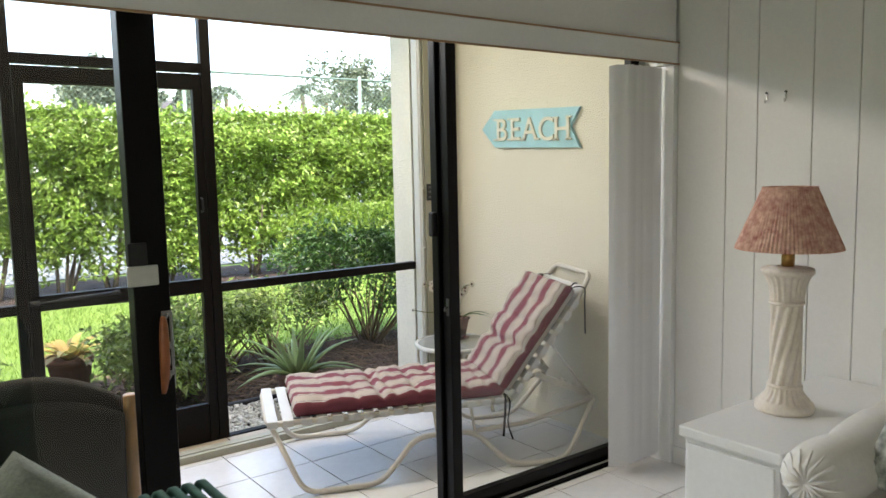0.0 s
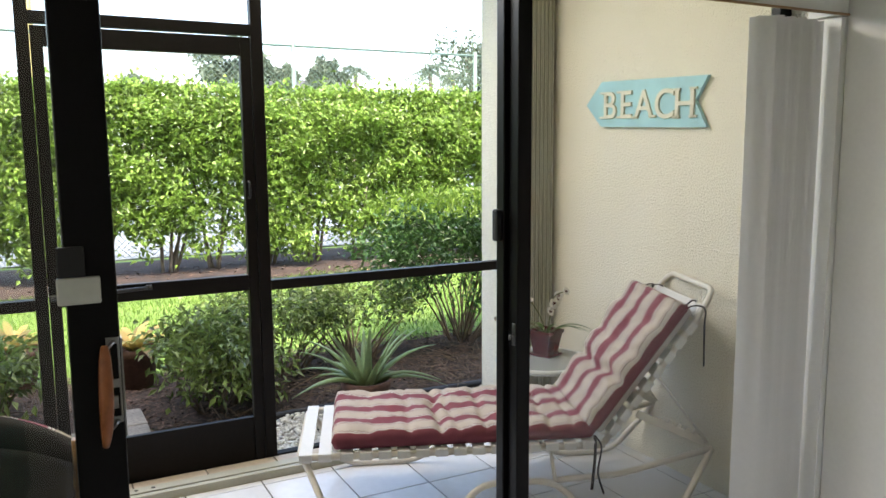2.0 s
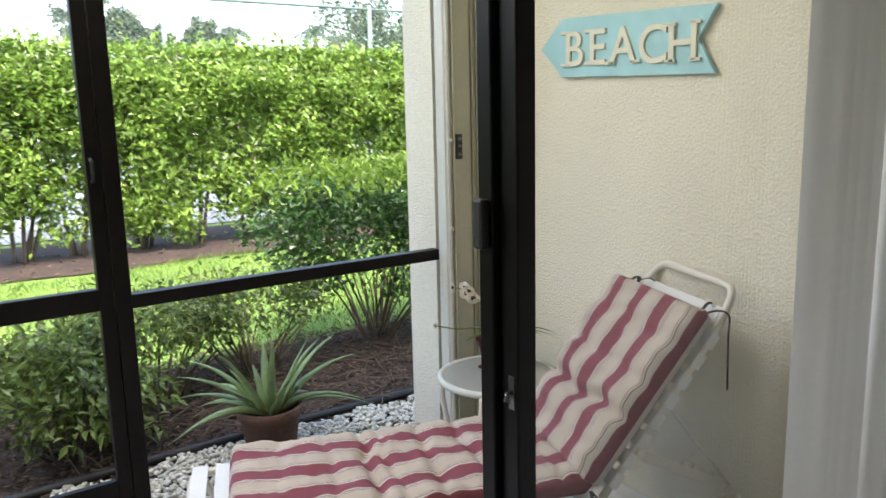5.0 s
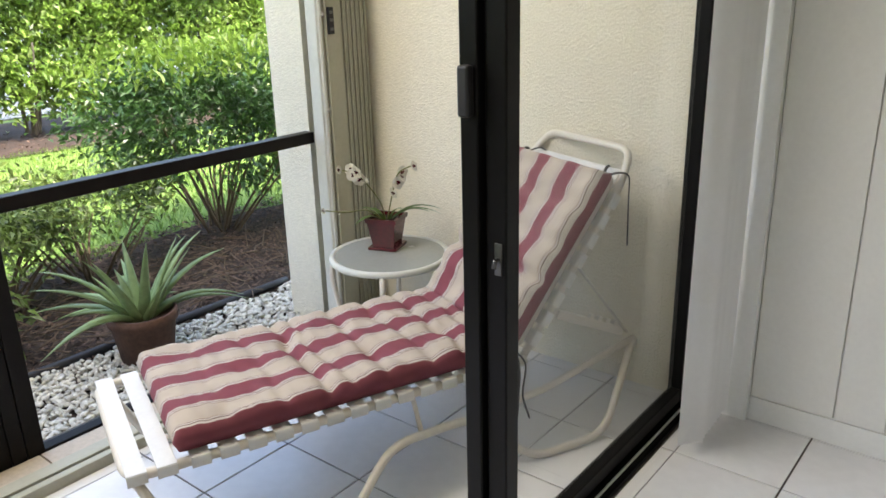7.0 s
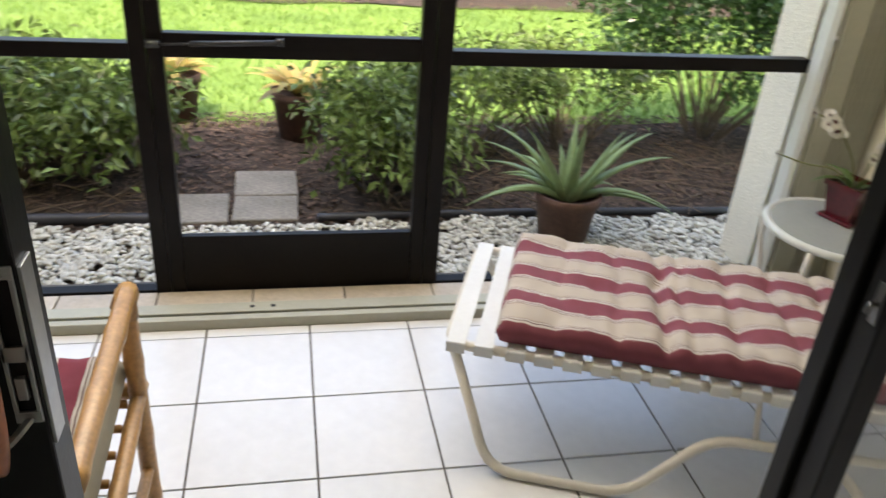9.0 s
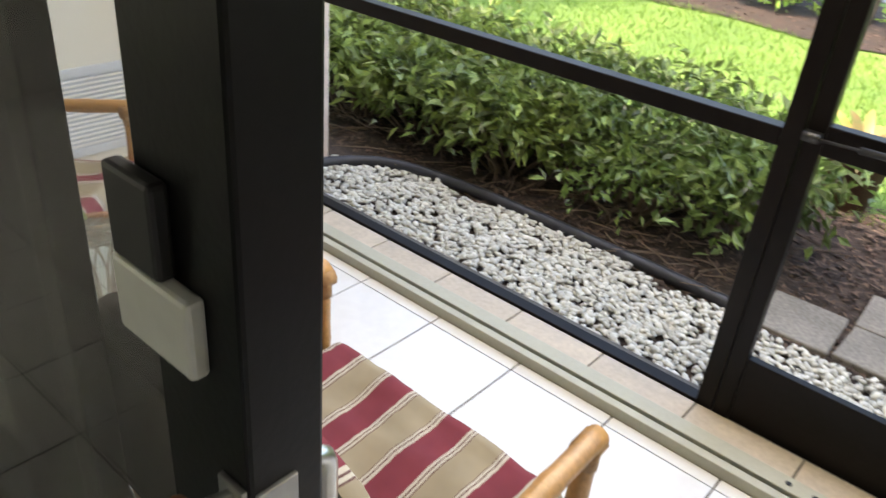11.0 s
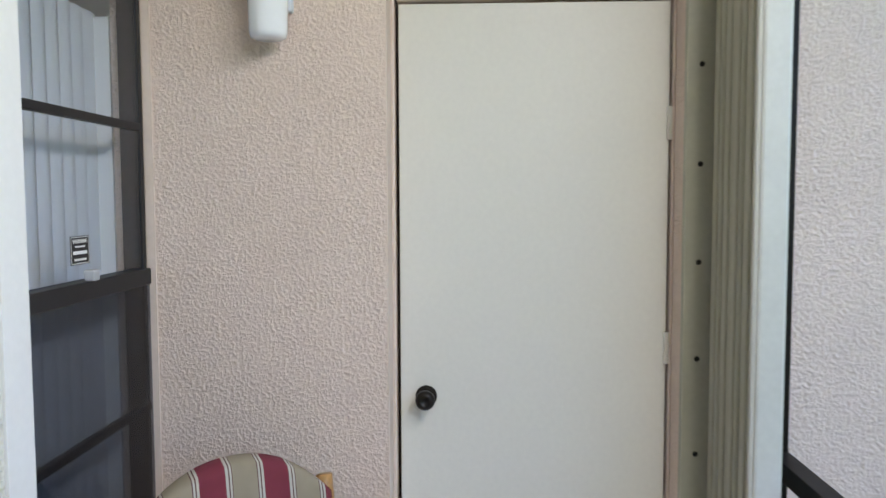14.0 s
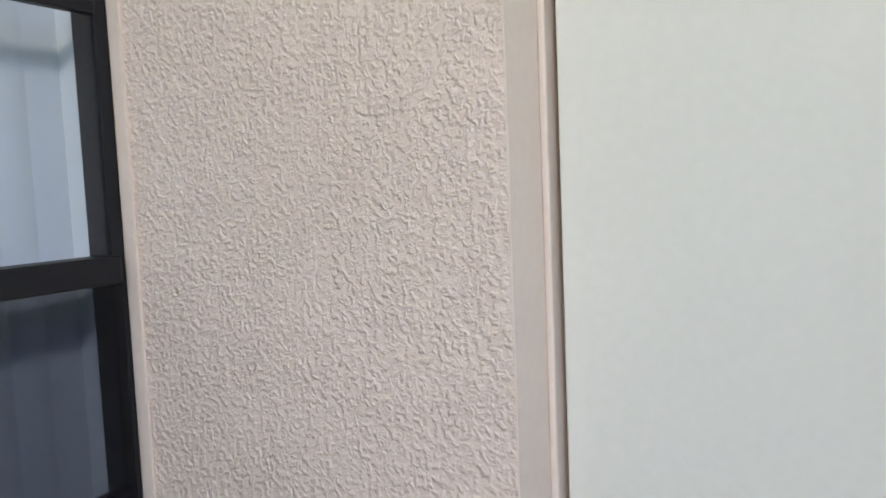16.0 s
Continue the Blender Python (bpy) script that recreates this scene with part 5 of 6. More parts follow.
def raw(name, verts, faces, material, parent=None, label="", smooth=False):
    me = bpy.data.meshes.new(name)
    me.from_pydata(verts.reshape(-1, 3).tolist(), [], faces.tolist())
    me.materials.append(material)
    if smooth:
        me.polygons.foreach_set("use_smooth", np.ones(len(me.polygons), dtype=bool))
    ob = new(name, me)
    if parent is not None:
        ob.parent = parent
    if label:
        ob["label"] = label
    return ob


def leaves(centres, length, width, out=None, droop=0.3, fold=0.25):
    """Verts and faces of many folded pointed leaves; out bends them outwards."""
    n = len(centres)
    d = rng.normal(size=(n, 3))
    if out is not None:
        d = d * 0.75 + out
    d[:, 2] -= droop
    d /= np.linalg.norm(d, axis=1)[:, None]
    s = np.cross(d, rng.normal(size=(n, 3)) * 0.5 + np.array([0, 0, 1.0]))
    s /= np.linalg.norm(s, axis=1)[:, None] + 1e-9
    nn = np.cross(s, d)
    L = (length * rng.uniform(0.6, 1.25, n))[:, None]
    W = (width * rng.uniform(0.7, 1.2, n))[:, None]
    base = centres - d * L * 0.5
    tip = centres + d * L * 0.5 - nn * L * 0.08
    lf = centres - d * L * 0.05 + s * W * 0.5 + nn * W * fold
    rt = centres - d * L * 0.05 - s * W * 0.5 + nn * W * fold
    v = np.stack([base, lf, tip, rt], axis=1)
    i = np.arange(n)[:, None] * 4
    f = np.concatenate([i + np.array([[0, 2, 1]]), i + np.array([[0, 3, 2]])], axis=0)
    return v, f


M_LEAF_H = leafy("hedge_leaf", (0.24, 0.35, 0.075), 0.34, 0.4, 0.5, (0.12, 0.20, 0.03))
M_LEAF_S = leafy("shrub_leaf", (0.19, 0.25, 0.065), 0.28, 0.35, 0.6, (0.065, 0.105, 0.03))
M_LEAF_D = leafy("dark_leaf", (0.06, 0.13, 0.03), 0.3, 0.25, 0.4, (0.025, 0.06, 0.016))
M_LEAF_Y = leafy("young_leaf", (0.18, 0.28, 0.04), 0.4, 0.4, 0.3)
M_BARK = mat("grey_brown_bark", (0.21, 0.155, 0.11), rough=0.9, vary=0.35, scale=8, fine=50, bump=0.6, bump_scale=40)
M_TWIG = mat("brown_twig", (0.12, 0.085, 0.055), rough=0.9, vary=0.3, scale=20)
M_GRASS = mat("lawn", (0.155, 0.23, 0.045), rough=0.95, vary=0.25, scale=1.2, fine=40, color2=(0.07, 0.14, 0.02), bump=0.6, bump_scale=60)
M_BLADE = leafy("grass_blade", (0.19, 0.275, 0.055), 0.5, 0.35, 0.35, (0.08, 0.17, 0.02))
M_MULCH = mat("bark_mulch", (0.052, 0.035, 0.026), rough=1.0, vary=0.5, scale=14, fine=80, color2=(0.022, 0.015, 0.011), bump=1.0, bump_scale=70)
M_CHIP = mat("mulch_chip", (0.085, 0.056, 0.040), rough=1.0, vary=0.4, scale=30, piece=0.75)
M_COURT = mat("pale_court_surface", (0.20, 0.22, 0.225), rough=0.9, vary=0.08, scale=0.6)

ground = slab("ground", [(-600, 600, -600, 1200, -0.5, -0.07)], M_GRASS, "mown green lawn", "ground")
# gentle edges of the planted beds
bm = bmesh.new()


def bed(bm, x0, x1, near, far, z, n=60, wob=0.12, seed=0.0):
    a, b = [], []
    for i in range(n + 1):
        x = x0 + (x1 - x0) * i / n
        a.append(bm.verts.new((x, near, z)))
        b.append(bm.verts.new((x, far + wob * noise.noise((x * 1.1, seed, 0)), z)))
    for i in range(n):
        bm.faces.new((a[i], a[i + 1], b[i + 1], b[i]))


bed(bm, -12, 5, 2.06, 3.95, -0.055, seed=1.0)
structure("ground_bed", bm, M_MULCH, "dark bark mulch bed beside the porch", "bed")
bm = bmesh.new()
bed(bm, -30, 20, 9.9, 7.55, -0.055, 120, 0.2, 3.0)
for f in bm.faces:
    f.normal_flip()
# the hedge's shadow is put into this darker brown of the mulch
structure("ground_bed_hedge", bm, mat("hedge_shade_mulch", (0.044, 0.026, 0.017), rough=1.0, vary=0.5, scale=5, fine=60, color2=(0.014, 0.009, 0.007), bump=1.0, bump_scale=50), "brown mulch strip under the hedge", "bed")
slab("ground_court", [(-60, 60, 10.2, 44, -0.068, -0.05)], M_COURT, "pale sports court beyond the hedge", "court")

# mulch chips
n = 24000
c = np.stack([rng.uniform(-6.5, 1.2, n), rng.uniform(2.55, 4.1, n), np.full(n, -0.048) + rng.uniform(0, 0.012, n)], axis=1)
v, f = leaves(c, 0.055, 0.017, droop=0.0, fold=0.1)
v[:, :, 2] = c[:, None, 2] + (v[:, :, 2] - c[:, None, 2]) * 0.3
tagged(raw("mulch_chips", v, f, M_CHIP), "loose bark chips and dry litter on the bed", "mulch", kind="stuff")
n = 2200
c = np.stack([rng.uniform(-14, 5, n), rng.uniform(7.5, 9.0, n), np.full(n, -0.045)], axis=1)
v, f = leaves(c, 0.09, 0.03, droop=0.0, fold=0.1)
v[:, :, 2] = c[:, None, 2] + (v[:, :, 2] - c[:, None, 2]) * 0.3
tagged(raw("leaf_litter", v, f, M_CHIP), "dry fallen leaves under the hedge", "litter", kind="stuff")

# dry twigs on the bed
bm = bmesh.new()
rnd = random.Random(77)
for k in range(420):
    x, y = rnd.uniform(-5.6, 0.6), rnd.uniform(2.68, 3.5)
    if abs(x + 2.3) < 0.45:
        continue
    a, ln = rnd.uniform(0, 6.28), rnd.uniform(0.1, 0.35)
    p = Vector((x, y, -0.045 + rnd.uniform(0, 0.03)))
    q = p + Vector((math.cos(a) * ln, math.sin(a) * ln, rnd.uniform(-0.01, 0.08)))
    tube(bm, [p, p.lerp(q, 0.5) + Vector((rnd.uniform(-0.02, 0.02), rnd.uniform(-0.02, 0.02), 0.01)), q], 0.004, 4, taper=[0.004, 0.003, 0.0015])
tagged(part("dry_twigs", bm, M_TWIG), "dry fallen twigs on the mulch", "twigs", kind="stuff")

# grass blades
n = 70000
c = np.stack([rng.uniform(-13, 5, n), rng.uniform(3.75, 7.7, n), np.full(n, -0.07)], axis=1)
keep = (c[:, 1] > 3.95 + 0.12 * np.sin(c[:, 0] * 3)) & (c[:, 1] < 7.55 + 0.15 * np.sin(c[:, 0] * 2.1))
c = c[keep]
n = len(c)
lean = rng.normal(size=(n, 3)) * 0.025
lean[:, 2] = 0
side = rng.normal(size=(n, 3))
side[:, 2] = 0
side /= np.linalg.norm(side, axis=1)[:, None]
h = rng.uniform(0.03, 0.075, n)[:, None] * np.array([0, 0, 1.0])
v = np.stack([c - side * 0.004, c + side * 0.004, c + lean + h], axis=1)
tagged(raw("grass", v, np.arange(n * 3).reshape(-1, 3), M_BLADE), "short sunlit lawn grass", "grass", kind="stuff")

# white pebbles
bm = bmesh.new()
bmesh.ops.create_icosphere(bm, subdivisions=1, radius=1)
tv = np.array([x.co[:] for x in bm.verts])
tf = np.array([[x.index for x in y.verts] for y in bm.faces])
bm.free()
n = 9500
px, py = rng.uniform(-4.70, 0.1, n), rng.uniform(2.07, 2.62, n)
edge = 2.60 + 0.03 * np.sin(px * 5) - 0.25 * np.exp(-((px + 4.7) / 0.25) ** 2) + 0.03 * np.sin(px * 13)
gap = (np.abs(px + 2.25) < 0.40) & (py > 2.56)
keep = (py < edge) & ~gap
px, py = px[keep], py[keep]
n = len(px)
size = rng.uniform(0.008, 0.0165, n)
sc = np.stack([size * rng.uniform(1.0, 1.5, n), size * rng.uniform(0.8, 1.1, n), size * rng.uniform(0.5, 0.8, n)], axis=1)
an = rng.uniform(0, 6.28, n)
tl = rng.normal(size=n) * 0.3
vv = tv[None] * sc[:, None, :] * (1 + 0.18 * rng.normal(size=(n, len(tv), 1)))
x = vv[..., 0] * np.cos(an)[:, None] - vv[..., 1] * np.sin(an)[:, None]
y = vv[..., 0] * np.sin(an)[:, None] + vv[..., 1] * np.cos(an)[:, None]
z = vv[..., 2] + x * np.sin(tl)[:, None]
vv = np.stack([x + px[:, None], y + py[:, None], z + (-0.045 + rng.uniform(0, 0.018, n))[:, None]], axis=-1)
ff = (tf[None] + (np.arange(n) * len(tv))[:, None, None]).reshape(-1, 3)
M_PEBBLE = mat("white_marble_chips", (0.56, 0.54, 0.47), rough=0.7, vary=0.15, scale=20, piece=0.22)
tagged(raw("pebbles", vv, ff, M_PEBBLE, smooth=True), "white marble pebbles along the porch edge", "pebbles", kind="stuff")
edging = thing("bed_edging", "black plastic lawn edging round the pebbles", "edging")
M_EDGE = mat("black_edging_plastic", (0.02, 0.02, 0.024), rough=0.5)
bm = bmesh.new()
tube(bm, smooth_line([(-4.70, 2.06, -0.02), (-4.62, 2.35, -0.02), (-4.40, 2.55, -0.02), (-3.9, 2.64, -0.03), (-2.9, 2.64, -0.03), (-2.68, 2.62, -0.03)], 8), 0.03, 8)
part("strip", bm, M_EDGE, edging, "", True)
bm = bmesh.new()
tube(bm, smooth_line([(-2.02, 2.62, -0.03), (-1.2, 2.64, -0.03), (0.0, 2.62, -0.03)], 8), 0.022, 8)
part("strip", bm, M_EDGE, edging, "", True)

# stepping stones
M_STONE = mat("grey_paver", (0.21, 0.19, 0.16), rough=0.9, vary=0.4, scale=4, fine=60, bump=0.5, bump_scale=60)
for x0, x1, y0, y1, tilt in ((-2.68, -2.405, 2.60, 2.89, 0.6), (-2.385, -2.10, 2.61, 2.865, -0.4), (-2.39, -2.10, 2.875, 3.16, 0.5)):
    t = tagged(part("stepping_stone", boxes((-(x1 - x0) / 2, (x1 - x0) / 2, -(y1 - y0) / 2, (y1 - y0) / 2, -0.05, 0.0), bevel=0.008), M_STONE), "square grey concrete stepping stone in the mulch", "stepping stone", "stepping stones by the screen door")
    t.matrix_basis = pose((x0 + x1) / 2, (y0 + y1) / 2, -0.028, tilt, tilt, tilt * 3)


def stems(bm, x, y, n, spread, h0, h1, r, seed, base_r=0.05, z0=-0.08):
    rnd = random.Random(seed)
    for _ in range(n):
        a = rnd.uniform(0, 6.28)
        b = Vector((x + math.cos(a) * base_r * rnd.random(), y + math.sin(a) * base_r * rnd.random(), z0))
        h = rnd.uniform(h0, h1)
        e = b + Vector((math.cos(a) * spread * rnd.uniform(0.4, 1), math.sin(a) * spread * rnd.uniform(0.4, 1), h))
        mid = b.lerp(e, 0.5) + Vector((rnd.uniform(-1, 1), rnd.uniform(-1, 1), 0.4)) * spread * 0.15
        pts = smooth_line([b, mid, e], 4)
        k = len(pts)
        tube(bm, pts, r, 5, taper=[r * (1 - 0.65 * i / (k - 1)) for i in range(k)])


def shrub(name, label, x, y, rx, ry, z0, z1, n, mtl, lf, wd, stem_n, seed, clumps=40, cr=0.13, topmat=None):
    t = thing(name, label, "shrub")
    bm = bmesh.new()
    stems(bm, x, y, stem_n, max(rx, ry) * 0.8, z1 * 0.5, z1 * 0.85, 0.010, seed, base_r=0.16)
    part("branching_stem", bm, M_TWIG, t, "", True)
    a = rng.uniform(0, 2 * math.pi, clumps)
    rr = rng.uniform(0.2, 1.0, clumps) ** 0.6
    zz = rng.uniform(0, 1, clumps) ** 0.75
    k = np.stack([x + np.cos(a) * rx * rr, y + np.sin(a) * ry * rr, z0 + (z1 - z0) * zz * (1.04 - 0.22 * rr ** 2)], axis=1)
    idx = rng.integers(0, clumps, n)
    c = k[idx] + rng.normal(size=(n, 3)) * cr * np.array([1, 1, 0.6])
    c[:, 2] = np.maximum(c[:, 2], -0.03)
    out = c - np.array([x, y, (z0 + z1) * 0.5])
    out /= np.linalg.norm(out, axis=1)[:, None] + 1e-6
    v, f = leaves(c, lf, wd, out, 0.15)
    part_ob = raw("foliage", v, f, mtl, t)
    part_ob["kind"] = "stuff"
    if topmat:
        m = int(n * 0.16)
        c2 = np.stack([x + rng.normal(size=m) * rx * 0.5, y + rng.normal(size=m) * ry * 0.5, z1 + 0.02 + rng.uniform(-0.10, 0.12, m)], axis=1)
        v, f = leaves(c2, lf * 1.1, wd, np.array([[0, 0, 0.8]]), -0.2)
        ob = raw("new_growth", v, f, topmat, t, "pale green new growth")
        ob["kind"] = "stuff"
    return t


shrub("shrub", "tall clipped evergreen shrub with pale new growth", 0.42, 3.78, 0.82, 0.50, 0.28, 1.04, 6800, M_LEAF_D, 0.060, 0.028, 26, 1, 105, 0.10, M_LEAF_Y)
low = [(-4.05, 2.98, 0.36, 0.24, 0.36, 1100, 0.075), (-4.62, 2.98, 0.36, 0.26, 0.40, 1300, 0.08), (-5.15, 2.95, 0.30, 0.30, 0.44, 1300, 0.08), (-3.45, 3.0, 0.30, 0.22, 0.30, 700, 0.07), (-1.66, 3.05, 0.29, 0.36, 0.50, 3000, 0.066), (-1.15, 3.50, 0.42, 0.30, 0.54, 2100, 0.056), (-0.55, 3.60, 0.42, 0.30, 0.52, 1700, 0.056), (-3.00, 3.22, 0.32, 0.40, 0.46, 1500, 0.08), (-3.55, 3.35, 0.40, 0.42, 0.50, 1600, 0.075),
       (-4.15, 3.25, 0.42, 0.42, 0.50, 1700, 0.075), (-4.80, 3.30, 0.42, 0.42, 0.50, 1800, 0.075), (-5.45, 3.4, 0.42, 0.42, 0.52, 1900, 0.075), (-6.1, 3.5, 0.42, 0.40, 0.50, 1400, 0.075), (1.35, 3.6, 0.45, 0.4, 0.5, 900, 0.07)]
# brighter copy of the shrub leaf: light on the western shrubs, put into colour
M_LEAF_W = leafy("lit_glossy_leaf", (0.27, 0.33, 0.085), 0.32, 0.35, 0.6, (0.08, 0.125, 0.035))
for i, (x, y, rx, ry, h, n, lf) in enumerate(low):
    shrub("shrub", "low loose garden shrub with glossy green leaves", x, y, rx, ry, 0.26 if y > 3.4 else 0.12, h, n, M_LEAF_W if x < -3.9 else M_LEAF_S, lf * (1.2 if x < -3.9 else 1.0), lf * (0.5 if x < -3.9 else 0.42), 18, 10 + i, 44, 0.095)

# aloe in a clay pot
M_CLAY = mat("weathered_clay", (0.115, 0.06, 0.042), rough=0.85, vary=0.35, scale=9, fine=50, bump=0.2)
M_ALOE = leafy("aloe_flesh", (0.21, 0.30, 0.125), 0.45, 0.1, 0.3)


def round_pot(t, r0, r1, h, mtl=M_CLAY):
    bm = bmesh.new()
    lathe(bm, [(r0, 0.0), (r1 * 0.97, h * 0.82), (r1 * 1.05, h * 0.83), (r1 * 1.06, h), (r1 * 0.96, h), (r1 * 0.93, h * 0.88), (0.01, h * 0.86)], 32)
    part("pot", bm, mtl, t, "weathered clay pot", True)


aloe = thing("potted_aloe", "spreading aloe in a brown clay pot on the pebbles", "potted plant", pose(-0.95, 2.415, -0.06))
round_pot(aloe, 0.105, 0.138, 0.24)
rnd = random.Random(3)
for k in range(36):
    a = k * 2.399 + rnd.uniform(-0.5, 0.5)
    ring_t = k / 36
    ln = 0.27 + 0.26 * rnd.random()
    up = 1.25 - 0.75 * ring_t + rnd.uniform(-0.1, 0.1)
    if math.sin(a) < -0.55 and ring_t > 0.45:
        continue
    dr = (0.15 + 0.72 * ring_t * rnd.uniform(0.6, 1.1)) * (0.35 if math.sin(a) < -0.5 else 1.0)
    d = Vector((math.cos(a), math.sin(a), 0))
    pts, rad = [], []
    for i in range(9):
        s = i / 8
        pts.append(Vector((0, 0, 0.20)) + d * (0.03 + ln * (s * math.cos(up) + 0.35 * dr * s * s)) + Vector((0, 0, ln * (s * math.sin(up) - dr * s * s * 0.9))))
        rad.append(0.031 * (1 - s) ** 0.8 + 0.001)
    bm = bmesh.new()
    tube(bm, pts, 0.02, 6, taper=rad, flat=0.45)
    part("leaf", bm, M_ALOE, aloe, "", True)

# potted crotons by the path
M_CROTON = leafy("croton_leaf", (0.36, 0.20, 0.07), 0.4, 0.35, 0.5, (0.22, 0.26, 0.065))
for x, y, sd in ((-2.77, 4.02, 1), (-2.07, 3.72, 2)):
    t = thing("potted_croton", "bronze and green bromeliad in a dark clay pot", "potted plant", pose(x, y, -0.07), "potted plants flanking the path")
    round_pot(t, 0.11, 0.15, 0.29)
    rnd = random.Random(sd)
    for k in range(24):
        a = k * 2.399
        bm = bmesh.new()
        leaf_blade(bm, (0.02 * math.cos(a), 0.02 * math.sin(a), 0.25), (math.cos(a), math.sin(a)), 0.36 * rnd.uniform(0.7, 1.1), 0.028, 0.35 + 0.3 * rnd.random(), 1.25 - 0.6 * k / 24)
        part("leaf", bm, M_CROTON, t, "", True)

# ---- hedge: stems and clumped leaves ----
M_HSTEM = mat("hedge_bark", (0.13, 0.105, 0.08), rough=0.9, vary=0.3, scale=10, bump=0.4)
hedge = thing("hedge", "long clipped green hedge with bare stems at its foot", "hedge")
rnd = random.Random(11)
x = -19.0
while x < 9.0:
    bm = bmesh.new()
    stems(bm, x, 8.75, 5, 0.32, 1.0, 1.6, 0.028, int(x * 100), base_r=0.14)
    part("stem", bm, M_HSTEM, hedge, "", True)
    x += rnd.uniform(0.6, 0.95)
N = 300000
hx = rng.uniform(-18, 8, N)
hz = 2.27 * rng.uniform(0, 1, N) ** 0.72
depth = rng.uniform(0, 1, N) ** 1.6
gx = np.linspace(-20, 9.5, 240)
gz = np.linspace(0, 2.3, 28)
fld = np.array([[noise.noise((a * 1.15, b * 1.5, 3.0)) + 0.6 * noise.noise((a * 3.1, b * 3.1, 9.0)) for b in gz] for a in gx])
ix = np.clip(((hx + 20) / 29.5 * 239).astype(int), 0, 239)
iz = np.clip((hz / 2.3 * 27).astype(int), 0, 27)
fv = fld[ix, iz]
hy = 8.30 - 0.22 * fv + depth * 0.85 + 0.35 * np.clip((hz - 1.9) / 0.4, 0, 1) * (1 - depth)
dens = np.clip((hz - 0.02 + 0.8 * fv) / 0.5, 0.0, 1.0)
dens = np.where(hz > 1.0, 1.0, dens) * np.clip(0.9 + fv * 0.7, 0.5, 1)
keep = rng.uniform(0, 1, N) < dens
hx, hy, hz, fv = hx[keep], hy[keep], hz[keep], fv[keep]
hz = hz + np.where(hz > 2.15, rng.exponential(0.045, len(hz)), 0)
c = np.stack([hx, hy, hz], axis=1)
v, f = leaves(c, 0.10, 0.052, np.array([[0.0, -0.75, 0.25]]), 0.35)
ob = raw("foliage", v, f, M_LEAF_H, hedge)
ob["kind"] = "stuff"

# ---- chain-link fence behind the hedge ----
fence = thing("chain_link_fence", "green chain-link fence standing behind the hedge", "fence")
M_FENCE = mat("green_vinyl_wire", (0.14, 0.20, 0.16), rough=0.5, vary=0.1)
FY, FH = 9.85, 3.02
for k in range(-7, 4):
    bm = bmesh.new()
    tube(bm, [(0.94 + 3.12 * k, FY, -0.07), (0.94 + 3.12 * k, FY, FH + 0.06)], 0.035, 8)
    part("post", bm, M_FENCE, fence, "", True)
bm = bmesh.new()
tube(bm, [(-21.6, FY, FH), (10.4, FY, FH)], 0.02, 6)
part("top_rail", bm, M_FENCE, fence, "", True)
vs, fs = [], []
w = 0.0034
for sgn in (1, -1):
    for k in range(int(32 / 0.085)):
        xa = -21.6 + k * 0.085
        i = len(vs)
        xb = xa + sgn * FH
        vs += [(xa - w, FY, 0.0), (xa + w, FY, 0.0), (xb + w, FY, FH), (xb - w, FY, FH)]
        fs.append((i, i + 1, i + 2, i + 3))
ob = raw("mesh", np.array(vs), np.array(fs), M_FENCE, fence)
ob["kind"] = "stuff"

# ---- crape myrtle west of the porch ----
tree = thing("tree", "multi-stemmed smooth-barked tree on the lawn", "tree", pose(-6.98, 4.22, -0.07))
rnd = random.Random(21)
M_TRUNK = mat("smooth_grey_bark", (0.22, 0.165, 0.12), rough=0.8, vary=0.3, scale=5, fine=40, bump=0.4, bump_scale=25, color2=(0.15, 0.11, 0.08))
bm = bmesh.new()
limbs = []
for k in range(8):
    a = k * 0.785 + rnd.uniform(-0.3, 0.3)
    lean = rnd.uniform(0.0, 0.13)
    b = Vector((math.cos(a) * 0.16, math.sin(a) * 0.16, 0))
    e = Vector((math.cos(a) * (0.2 + lean * 3.2), math.sin(a) * (0.2 + lean * 3.2), 3.0))
    if k == 1:
        e = Vector((0.6, 1.75, 2.3))
    m1 = Vector((math.cos(a) * 0.10, math.sin(a) * 0.10, 0.75))
    m2 = b.lerp(e, 0.62) + Vector((rnd.uniform(-0.1, 0.1), rnd.uniform(-0.1, 0.1), 0))
    pts = smooth_line([b, m1, m2, e], 7)
    n = len(pts)
    r0 = rnd.uniform(0.045, 0.08)
    tube(bm, pts, r0, 10, taper=[r0 * (1.15 - 0.7 * i / n) * (1 + 0.06 * math.sin(i * 1.7 + k)) for i in range(n)])
    limbs.append((pts, r0))
part("trunk", bm, M_TRUNK, tree, "", True)
bm = bmesh.new()
tips = []
for pts, r0 in limbs:
    for q in range(5):
        s = pts[rnd.randrange(len(pts) // 2, len(pts))]
        e = s + Vector((rnd.uniform(-0.55, 0.55), rnd.uniform(-0.55, 0.55), rnd.uniform(0.1, 0.9)))
        tube(bm, smooth_line([s, s.lerp(e, 0.5) + Vector((0, 0, rnd.uniform(-0.1, 0.1))), e], 3), 0.01, 5, taper=[0.012, 0.011, 0.009, 0.008, 0.006, 0.005, 0.003])
        tips += [s.lerp(e, 0.6), e, e]
part("branching", bm, M_TRUNK, tree, "", True)["kind"] = "stuff"
tp = np.array([t[:] for t in tips])
n = 1500
c = tp[rng.integers(0, len(tp), n)] + rng.normal(size=(n, 3)) * 0.16
c = c[c[:, 2] > 0.5]
